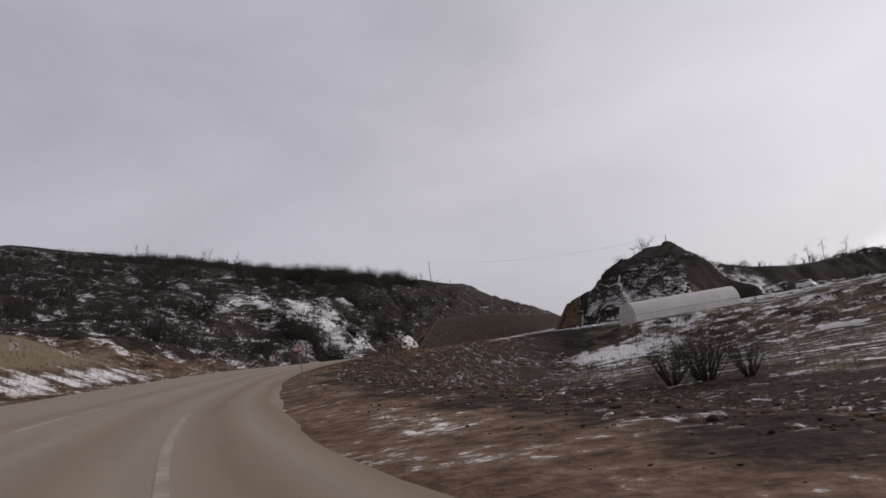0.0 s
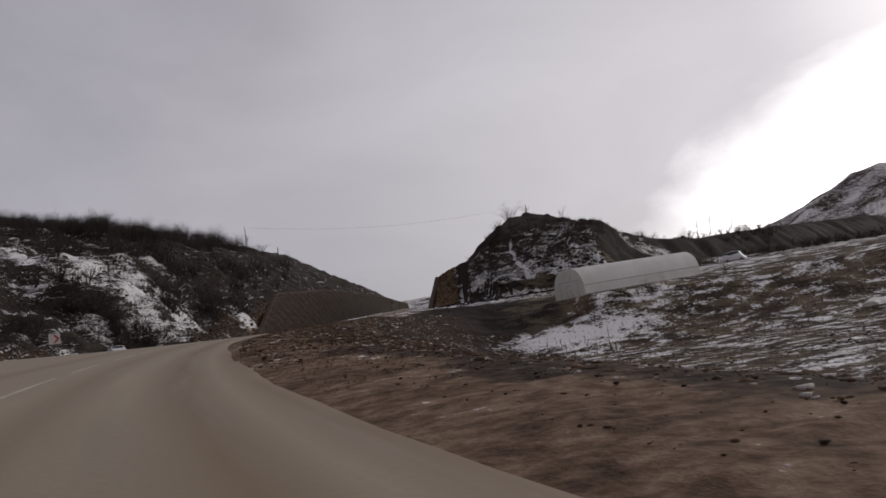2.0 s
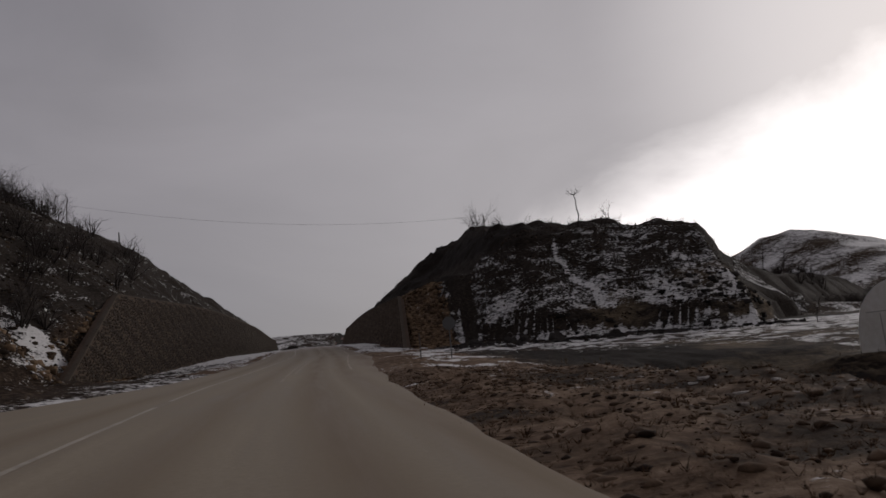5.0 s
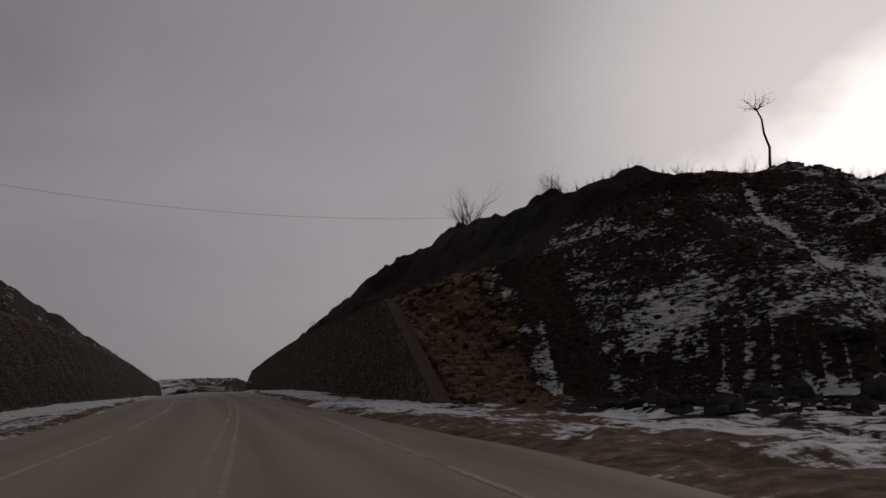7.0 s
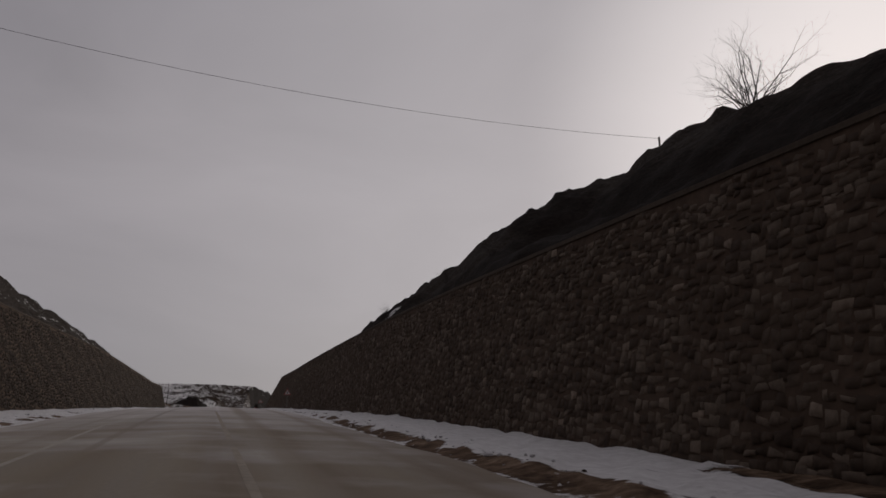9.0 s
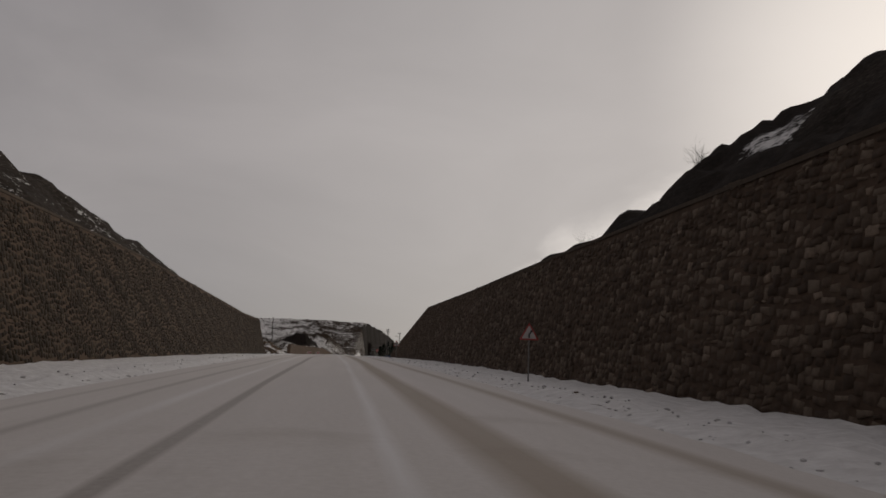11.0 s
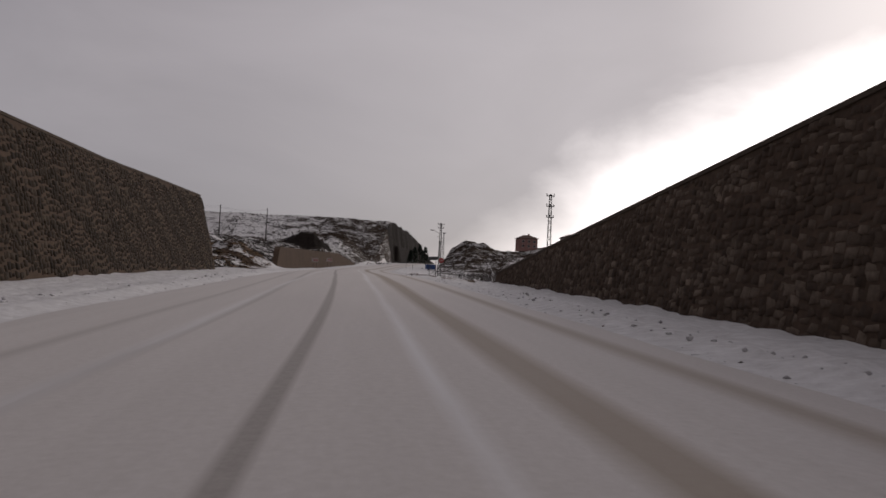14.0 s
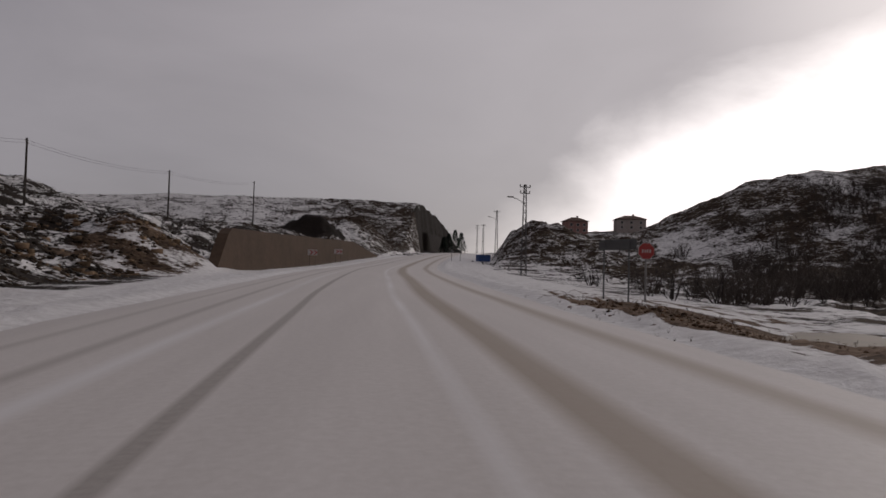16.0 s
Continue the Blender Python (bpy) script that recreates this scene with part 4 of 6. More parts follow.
# brow of the right bluff
for k in range(30):
    x, y = 30 + 62 * RNG.rand() ** 0.9, 0
    y = 268 + 1.15 * max(0, x - 58) + RNG.uniform(0, 14)
    plant(BUSHES, k + 3, x, y, RNG.uniform(0.5, 1.15), "low leafless bush at the edge of the bluff", "bush", "bare_bush", "bushes on the bluff")
for k in range(30):
    x = RNG.uniform(36, 62)
    plant(BUSHES, k, x, 262.5 + RNG.uniform(0, 4) + 1.2 * max(0, x - 59), RNG.uniform(0.2, 0.48), "low leafless shrub on the lip of the bluff", "bush", "bare_bush", "shrubs on the lip")
for k, (x, y, s) in enumerate(((41.0, 336, 2.6), (39.3, 334, 2.1), (33.3, 287, 1.25), (35.4, 288.5, 1.0), (26, 318, 0.8), (24, 352, 0.7), (25, 372, 0.8), (23.5, 402, 0.7), (20, 414, 0.8))):
    plant(BUSHES, k + 1, x, y, s, "leafless bush on the rocky brow above the wall", "bush", "bare_bush", "bushes above the wall")
for k, (x, y, s) in enumerate(((101.7, 320.4, 1.25), (96, 315, 1.0), (91, 312, 0.85), (110, 326, 1.1))):
    plant(TREES, k + 1, x, y, s, "leafless spreading tree against the sky", "tree", "bare_tree", "trees behind the bluff")
# the thin tall tree with a flat crown on the bluff
segs = []
rng = np.random.RandomState(5)
p = Vector((0, 0, -0.3))
for k, (ox, oz) in enumerate(((0.0, 1.0), (0.22, 1.9), (0.05, 2.8), (0.12, 3.7), (-0.05, 4.3))):
    e = Vector((ox, 0.1 * k, oz))
    segs.append((p.copy(), e.copy(), 0.11 - 0.012 * k, 0.10 - 0.012 * k))
    p = e
for k in range(9):
    a = k * 0.7
    branch(segs, p, Vector((math.cos(a), math.sin(a), 0.55)).normalized(), 0.95, 0.035, 1, rng)
for k in range(6):
    branch(segs, (0, 0, 0), Vector((math.cos(k), math.sin(k), 0.9)).normalized(), 0.9, 0.03, 1, rng)
ob = tagged(new("thin_tree", segs_mesh("thin_tree", segs, M_BARK)), "thin crooked leafless tree with a flat crown", "tree")
stand(ob, 40.9, 263.8, 0, 0.1)
ob.matrix_basis = ob.matrix_basis @ Matrix.Diagonal((1.3, 1.3, 1.3, 1))


def thicket(name, spots, label, mat, size=(0.7, 1.4), which=BUSH_SEGS):
    """Dense brush over an area, as one uncountable mass."""
    protos = []
    for q in which:
        v = np.array([c for a, b, r0, r1 in q for c in (a, b)])
        r = np.array([c for a, b, r0, r1 in q for c in (r0, r1)])
        protos.append((v.reshape(-1, 2, 3), r.reshape(-1, 2)))
    allv, allf, base = [], [], 0
    z = terrain(spots[:, 0], spots[:, 1])[0]
    for k, (x, y) in enumerate(spots):
        v, r = protos[k % len(protos)]
        s, a = RNG.uniform(*size), RNG.uniform(0, 6.283)
        rot = np.array([[math.cos(a), -math.sin(a), 0], [math.sin(a), math.cos(a), 0], [0, 0, 1]])
        w = (v @ rot.T) * s + np.array([x, y, z[k]])
        d = w[:, 1] - w[:, 0]
        d /= np.linalg.norm(d, axis=1, keepdims=True) + 1e-9
        p = np.cross(d, [0.37, 0.81, 0.45])
        p /= np.linalg.norm(p, axis=1, keepdims=True)
        q = np.cross(d, p)
        ring = []
        for e in (0, 1):
            for i in range(3):
                ring.append(w[:, e] + (p * math.cos(2.0944 * i) + q * math.sin(2.0944 * i)) * (r[:, e : e + 1] * s * 0.9))
        vv = np.stack(ring, 1)
        n = len(vv)
        f = np.array([(i, (i + 1) % 3, 3 + (i + 1) % 3, 3 + i) for i in range(3)])
        allf.append((np.arange(n)[:, None, None] * 6 + f[None] + base).reshape(-1, 4))
        allv.append(vv.reshape(-1, 3))
        base += n * 6
    v, f = np.concatenate(allv), np.concatenate(allf)
    me = bpy.data.meshes.new(name)
    me.vertices.add(len(v))
    me.vertices.foreach_set("co", v.ravel())
    me.loops.add(f.size)
    me.loops.foreach_set("vertex_index", f.ravel())
    me.polygons.add(len(f))
    me.polygons.foreach_set("loop_start", np.arange(0, f.size, 4))
    me.update(calc_edges=True)
    return tagged(part(name, me, mat), label, "brush", kind="stuff")


LIGHT_SEGS = [bush_segs(60 + k, 6 + k % 2, 2.0, 0.9, 0.05, 1) for k in range(6)]
THICK_SEGS = [bush_segs(80 + k, 6 + k % 2, 1.9, 1.1, 0.075, 1) for k in range(6)]
spots = np.stack([-26 - 100 * RNG.rand(520) ** 1.2, RNG.uniform(238, 300, 520)], -1)
spots = spots[lumps(spots[:, 0], spots[:, 1], 24, 53) > 0.05]
thicket("brush", spots, "dark leafless brush along the brow of the hill", M_BARK, (0.7, 1.9), THICK_SEGS)
spots = []
while len(spots) < 1400:
    x, y = RNG.uniform(-170, -22), RNG.uniform(120, 300)
    g = abs(y - 190 - 0.15 * (x + 40))
    if (g > 9 or x < -62) and lumps(np.array([x]), np.array([y]), 27, 51)[0] + 0.004 * g > 0.14 and not (-60 < x and y > 262) and not (x > -30 and 140 < y < 185):
        spots.append((x, y))
thicket("brush", np.array(spots), "dark leafless brush covering the left hillside", M_BARK, (0.8, 2.1), THICK_SEGS)
spots = []
for x, y, n, w in ((-34, 177, 26, 2.6), (-30, 176, 30, 2.2), (-27, 180, 16, 1.6), (-26, 192, 16, 1.6), (-29, 200, 14, 2), (-24, 206, 16, 1.8), (-33, 214, 22, 2.8), (-38, 226, 26, 3.2)):
    spots += [(x + w * RNG.normal(), y + w * RNG.normal()) for _ in range(n)]
spots = np.array(spots)
brow = np.array([(x + w * RNG.normal(), y + w * RNG.normal()) for x, y, n, w in ((-62, 240, 50, 4), (-55, 237, 40, 3.2), (-70, 246, 40, 5), (-46, 242, 22, 2.4), (-51, 268, 26, 4), (-50, 290, 26, 4)) for _ in range(n)])
thicket("brush", brow, "tall dense dark leafless bushes on the brow of the hill", M_BARK, (1.2, 2.4), THICK_SEGS)
thicket("brush", spots[spots[:, 0] < -21], "dense rounded masses of dark leafless brush on the left hill", M_BARK, (0.7, 1.7), THICK_SEGS)
spots = np.stack([RNG.uniform(-38, -20, 60), RNG.uniform(165, 225, 60)], -1)
spots = spots[spots[:, 0] < -19 - 0.12 * np.abs(spots[:, 1] - 200)]
thicket("brush", spots, "dark leafless brush at the foot of the hill", M_BARK, (0.5, 1.1), LIGHT_SEGS)
spots = np.stack([RNG.uniform(96, 200, 170), RNG.uniform(292, 345, 170)], -1)
spots = spots[spots[:, 1] > 292 + 0.18 * (spots[:, 0] - 96)]
thicket("brush", spots, "dark leafless copse at the foot of the mountain", M_BARK, (0.7, 1.9), THICK_SEGS)
spots = np.stack([RNG.uniform(44, 150, 2000), RNG.uniform(596, 674, 2000)], -1)
spots = spots[lumps(spots[:, 0], spots[:, 1], 26, 52) + 0.014 * (spots[:, 0] - 62) - 1.2 * np.exp(-(((spots[:, 0] - 55) / 9) ** 2 + ((spots[:, 1] - 664) / 18) ** 2)) > -0.15]
thicket("brush", spots, "grey-brown leafless brush on the snowy slope", M_BARK_MID, (0.6, 1.5), LIGHT_SEGS)
spots = np.stack([RNG.uniform(-70, -20, 150), RNG.uniform(562, 660, 150)], -1)
thicket("brush", spots, "low dark scrub on the snowy bank", M_BARK, (0.3, 0.7), LIGHT_SEGS)
spots = np.stack([RNG.uniform(16, 60, 110), RNG.uniform(566, 610, 110)], -1)
thicket("brush", spots, "tangled dark brush beside the side road", M_BARK, (0.35, 0.95), LIGHT_SEGS)

# the broad bush in the field, and saplings by the greenhouse
big = segs_mesh("bare_bush", bush_segs(77, 44, 3.3, 0.95, 0.032, 2), M_BARK)
stand(tagged(new("bare_bush", big), "broad leafless thorn bush in the muddy field", "bush"), 58.5, 50.5, 20, 0.1)
for x, y, s in ((56.4, 52.2, 0.85), (60.8, 49.6, 0.75), (58.0, 53.5, 0.7)):
    ob = stand(tagged(new("bare_bush", big), "leafless thorn bush beside a broader one in the field", "bush"), x, y, 80 * s, 0.1)
    ob.matrix_basis = ob.matrix_basis @ Matrix.Diagonal((s, s, s, 1))
for k, (x, y, s) in enumerate(((43.2, 187.0, 1.5), (54.5, 193.5, 1.3), (57, 184, 0.8), (70, 205, 1.0))):
    plant(BUSHES, k, x, y, s, "leafless sapling beside the greenhouse", "bush", "bare_bush", "saplings by the greenhouse")
for k in range(9):
    plant(TREES, k, 62 + 10.5 * k + RNG.normal(0, 2), 236 + 4.0 * k + RNG.normal(0, 3), RNG.uniform(0.5, 0.8), "small leafless fruit tree in the snowy field", "tree", "bare_tree", "fruit trees in the field")
for k, (x, y, s) in enumerate(((73, 612, 1.4), (62, 604, 1.2), (84, 622, 1.5), (96, 628, 1.4), (52, 598, 1.0), (108, 640, 1.6))):
    plant(TREES, k, x, y, s, "leafless many-branched tree on the slope", "tree", "bare_tree", "trees on the right slope")


# ---- weeds, clods and rubble: uncountable ----
def scatter(name, spots, label, mat, proto_v, proto_f, size, flat=1.0, sink=0.2):
    z = terrain(spots[:, 0], spots[:, 1])[0]
    n, m = len(spots), len(proto_v)
    a = RNG.uniform(0, 6.283, n)
    s = size[0] + (size[1] - size[0]) * RNG.rand(n) ** 2.2
    v = np.repeat(proto_v[None], n, 0) * (1 + 0.85 * (RNG.rand(n, m, 3) - 0.5)) * s[:, None, None]
    v[..., 2] *= flat
    x = v[..., 0] * np.cos(a)[:, None] - v[..., 1] * np.sin(a)[:, None]
    y = v[..., 0] * np.sin(a)[:, None] + v[..., 1] * np.cos(a)[:, None]
    v = np.stack([x + spots[:, :1], y + spots[:, 1:2], v[..., 2] + (z - sink * s * flat)[:, None]], -1).reshape(-1, 3)
    k = len(proto_f[0])
    f = (np.arange(n)[:, None, None] * m + np.array(proto_f)[None]).reshape(-1, k)
    me = bpy.data.meshes.new(name)
    me.vertices.add(len(v))
    me.vertices.foreach_set("co", v.ravel())
    me.loops.add(f.size)
    me.loops.foreach_set("vertex_index", f.ravel())
    me.polygons.add(len(f))
    me.polygons.foreach_set("loop_start", np.arange(0, f.size, k))
    me.update(calc_edges=True)
    return tagged(part(name, me, mat), label, name.replace("_", " "), kind="stuff")


bm = bmesh.new()
bmesh.ops.create_icosphere(bm, subdivisions=1, radius=1.0)
CLOD_V = np.array([v.co for v in bm.verts])
CLOD_F = [[v.index for v in f.verts] for f in bm.faces]
bm.free()


bm = bmesh.new()
bmesh.ops.create_cube(bm, size=1.5)
bmesh.ops.triangulate(bm, faces=bm.faces)
bm.verts.index_update()
STONE_V = np.array([v.co for v in bm.verts])
STONE_F = [[v.index for v in f.verts] for f in bm.faces]
bm.free()


def tone_material(name, lo, hi):
    m, n, p = material(name)
    g = n("ShaderNodeNewGeometry")
    tone = n.ramp(g.outputs["Random Per Island"], [(0.0, lo), (1.0, hi)])
    a = n.noise(g.outputs["Position"], 7.0, 5.0, 0.6)
    n.put(p, "Base Color", n.mix(1.0, tone, n.ramp(a, [(0.3, 0.6), (0.7, 1.3)]), "MULTIPLY"))
    n.put(p, "Roughness", 0.92)
    p.inputs["Specular IOR Level"].default_value = 0.1
    bumped(n, p, a, 0.6, 0.04)
    return m


M_CLOD = tone_material("earth_clods", (0.026, 0.016, 0.011), (0.165, 0.110, 0.073))
M_RUBBLE = tone_material("rusty_rubble", (0.034, 0.022, 0.013), (0.29, 0.195, 0.122))
M_ROCKS = tone_material("dark_boulders", (0.010, 0.009, 0.008), (0.06, 0.052, 0.047))
M_PALE = tone_material("pale_stones_and_snow", (0.16, 0.12, 0.09), (0.62, 0.58, 0.55))
M_SLUSH = tone_material("snow_lumps", (0.38, 0.36, 0.35), (0.68, 0.66, 0.66))
M_TURF = tone_material("dead_dark_turf", (0.024, 0.015, 0.010), (0.165, 0.098, 0.058))
M_STRAW = tone_material("dry_grass", (0.06, 0.045, 0.028), (0.24, 0.18, 0.115))


def along(n, s0, s1, d0, d1, power=1.0):
    s, d = RNG.uniform(s0, s1, n), d0 + (d1 - d0) * RNG.rand(n) ** power
    x, y, _ = on_road(s, d)
    return np.stack([x, y], -1)


M_TUSSOCK = tone_material("frozen_tussocks", (0.012, 0.009, 0.007), (0.085, 0.062, 0.044))
scatter("clods", along(9000, -10, 110, 4.2, 14, 1.0), "dark frozen clods of earth along the muddy shoulder", M_CLOD, CLOD_V, CLOD_F, (0.012, 0.055), 0.5, 0.4)
scatter("clods", along(5000, 85, 198, 5.6, 22), "heap of dark turned earth beside the road", M_CLOD, CLOD_V, CLOD_F, (0.03, 0.11), 0.6, 0.3)
scatter("clods", along(11000, 88, 198, 3.0, 18, 1.3), "broken dark turf and clods on the rough shoulder", M_CLOD, CLOD_V, CLOD_F, (0.02, 0.14), 0.5, 0.35)
scatter("clods", along(6000, -5, 90, 7.0, 24), "dark turf and clods below the road", M_CLOD, CLOD_V, CLOD_F, (0.03, 0.16), 0.45, 0.3)
scatter("pale_stones", along(5000, 10, 196, 6.5, 24), "pale stones and crusts of old snow in the turf", M_PALE, STONE_V, STONE_F, (0.03, 0.13), 0.4, 0.2)
scatter("rubble", np.stack([RNG.uniform(14.3, 20.8, 2600), RNG.uniform(257, 283, 2600)], -1), "rusty brown stones tipped behind the wall", M_RUBBLE, STONE_V, STONE_F, (0.06, 0.42), 0.6)
scatter("boulders", np.stack([RNG.uniform(17, 60, 1000), 238.5 + 10 * RNG.rand(1000) ** 0.8], -1), "dark boulders fallen at the foot of the bluff", M_ROCKS, STONE_V, STONE_F, (0.06, 0.6), 0.65)
scatter("rubble", np.stack([RNG.uniform(-21.5, -16.5, 420), RNG.uniform(208, 238, 420)], -1), "rusty brown stones beside the end of the wall", M_RUBBLE, STONE_V, STONE_F, (0.10, 0.5), 0.7)
scatter("rubble", np.stack([RNG.uniform(-24, -14.5, 380), RNG.uniform(572, 600, 380)], -1), "brown stones beside the low wall", M_RUBBLE, STONE_V, STONE_F, (0.08, 0.4), 0.6)
scatter("slush_lumps", along(1500, 262, 540, 5.9, 8.2), "small lumps of ploughed snow along the verge", M_SLUSH, CLOD_V, CLOD_F, (0.02, 0.08), 0.7)
scatter("slush_lumps", along(900, 262, 540, -9.5, -6.4), "small lumps of ploughed snow along the far verge", M_SLUSH, CLOD_V, CLOD_F, (0.02, 0.10), 0.7)
scatter("clods", along(3500, 112, 198, 2.6, 6.2), "dark turf broken up at the edge of the shoulder", M_CLOD, CLOD_V, CLOD_F, (0.015, 0.07), 0.45, 0.25)
scatter("clods", np.stack([8.6 + RNG.normal(0, 1.0, 450), 548 + RNG.normal(0, 3.8, 450)], -1), "brown clods on the junction island", M_TURF, CLOD_V, CLOD_F, (0.02, 0.10), 0.5)
scatter("clods", along(90, 262, 530, 6.2, 7.4), "dark dirt thrown on the ploughed snow", M_CLOD, CLOD_V, CLOD_F, (0.02, 0.08), 0.5)


def sown(n, x0, x1, y0, y1, patch, seed, least=-0.4):
    """Spots over a rectangle, thinned in patches."""
    p = np.stack([RNG.uniform(x0, x1, n), RNG.uniform(y0, y1, n)], -1)
    return p[lumps(p[:, 0], p[:, 1], patch, seed) > least]


scatter("tussocks", sown(9000, 23, 57, 240, 268, 7, 101), "frozen dark tussocks and stones on the bluff", M_TUSSOCK, CLOD_V, CLOD_F, (0.04, 0.24), 0.6, 0.2)
scatter("tussocks", sown(8000, -62, -19, 150, 262, 13, 102), "dark tussocks and stones on the left hillside", M_TUSSOCK, CLOD_V, CLOD_F, (0.07, 0.4), 0.55, 0.2)
scatter("tussocks", np.concatenate([sown(9000, -32, -15.5, 560, 612, 4, 103, -0.15), sown(5000, -75, -16, 558, 730, 10, 107)]), "dark tussocks and stones on the snowy bank", M_TUSSOCK, CLOD_V, CLOD_F, (0.04, 0.26), 0.6, 0.2)
scatter("tussocks", sown(6000, 20, 130, 566, 690, 15, 104), "dark tussocks on the snowy slope", M_TUSSOCK, CLOD_V, CLOD_F, (0.06, 0.32), 0.55, 0.2)
scatter("tussocks", sown(5000, 34, 100, 120, 200, 9, 105), "dark tussocks in the terraced field", M_TUSSOCK, CLOD_V, CLOD_F, (0.05, 0.26), 0.5, 0.2)
scatter("tussocks", sown(6000, -60, 16, 745, 870, 14, 106), "dark rocks on the far snowy hill", M_TUSSOCK, CLOD_V, CLOD_F, (0.1, 0.5), 0.55, 0.2)

TUFT_V = np.array([(0.03 * math.cos(k * 1.3) + dx, 0.03 * math.sin(k * 1.3) + dy, h) for k in range(7) for dx, dy, h in
                   ((-0.012, 0, 0), (0.012, 0, 0), (0.16 * math.cos(k * 0.9), 0.16 * math.sin(k * 0.9), 0.55 + 0.12 * (k % 3)))])
TUFT_F = [(3 * k, 3 * k + 1, 3 * k + 2) for k in range(7)]
scatter("weeds", along(10000, 0, 215, 15, 85), "dead straw-coloured weeds in the field", M_STRAW, TUFT_V, TUFT_F, (0.2, 0.75), 1.0, 0.0)
scatter("turf", along(34000, 78, 200, 3.4, 24), "reddish matted turf on the rough shoulder", M_TURF, TUFT_V, TUFT_F, (0.12, 0.4), 0.35, 0.0)
scatter("turf", along(9000, 95, 190, 2.9, 13), "thick reddish tussocks of dead grass beside the asphalt", M_TURF, TUFT_V, TUFT_F, (0.3, 0.75), 0.24, 0.0)
scatter("turf", along(16000, -5, 100, 7.5, 30), "dark matted turf between the mud and the field", M_TURF, TUFT_V, TUFT_F, (0.12, 0.4), 0.35, 0.0)
scatter("weeds", along(5500, 0, 125, -45, -15), "dry tawny grass on the low bank", M_STRAW, TUFT_V, TUFT_F, (0.3, 0.8), 1.0, 0.0)
scatter("weeds", np.stack([RNG.uniform(26, 75, 1600), RNG.uniform(258, 290, 1600)], -1), "dead weeds along the brow of the bluff", M_BARK, TUFT_V, TUFT_F, (0.5, 1.4), 1.0, 0.0)


scatter("weeds", np.stack([8.8 + RNG.normal(0, 1.3, 700), 547 + RNG.normal(0, 4.5, 700)], -1), "dead weeds on the junction island", M_TURF, TUFT_V, TUFT_F, (0.15, 0.38), 0.5, 0.0)
spots = np.stack([RNG.uniform(18, 78, 260), RNG.uniform(0, 1, 260)], -1)
spots[:, 1] = 568 + 0.75 * (spots[:, 0] - 18) + 12 * spots[:, 1]
thicket("brush", spots, "dense dark brush along the side road", M_BARK_MID, (0.5, 1.35), LIGHT_SEGS)


# big boulders at the foot of the bluff, lying in the snow
def boulder(seed, r):
    rng = np.random.RandomState(seed)
    bm = bmesh.new()
    bmesh.ops.create_icosphere(bm, subdivisions=3, radius=1.0)
    cuts = [(Vector(rng.normal(0, 1, 3)).normalized(), rng.uniform(0.55, 0.85)) for _ in range(9)]
    off = Vector(rng.uniform(0, 50, 3))
    for v in bm.verts:
        for n_, d_ in cuts:
            over = v.co.dot(n_) - d_
            if over > 0:
                v.co -= n_ * over * 0.9
        v.co *= 1 + 0.22 * noise.noise(v.co * 1.7 + off) + 0.10 * noise.noise(v.co * 4.5 + off)
        v.co = Vector((v.co.x * r * 1.35, v.co.y * r, v.co.z * r * 0.85))
    return tagged(part("boulder", bm, M_ROCKS), "dark angular boulder lying in snow below the bluff", "boulder", "boulders below the bluff")


for k, (x, y, r) in enumerate(((20.6, 248.2, 0.8), (24.6, 246.4, 0.9), (26.4, 245.9, 0.7), (30.2, 245.0, 0.95), (37.5, 245.2, 0.7))):
    stand(boulder(k, r), x, y, 47 * k, -0.25 * r)


# ---- road signs ----
TRI = [(0.0, 0.52), (-0.45, -0.26), (0.45, -0.26)]


def rounded(points, r=0.05, n=4):
    """Outline with rounded corners."""
    out = []
    pts = [Vector(p) for p in points]
    for k, p in enumerate(pts):
        a, b = (pts[k - 1] - p).normalized(), (pts[(k + 1) % len(pts)] - p).normalized()
        for i in range(n):
            t = i / (n - 1)
            q = p + a * r * (1 - t) ** 2 + b * r * t**2
            out.append((q.x, q.y))
    return out


def scaled(points, k):
    return [(x * k, z * k) for x, z in points]


def post(parent, height, r=0.035, mat=None, at=(0, 0.04)):
    bm = bmesh.new()
    tube(bm, [(at[0], at[1], -0.4), (at[0], at[1], height * 0.5), (at[0], at[1], height)], [r, r, r], 8)
    return part("post", bm, mat or M_STEEL, parent)


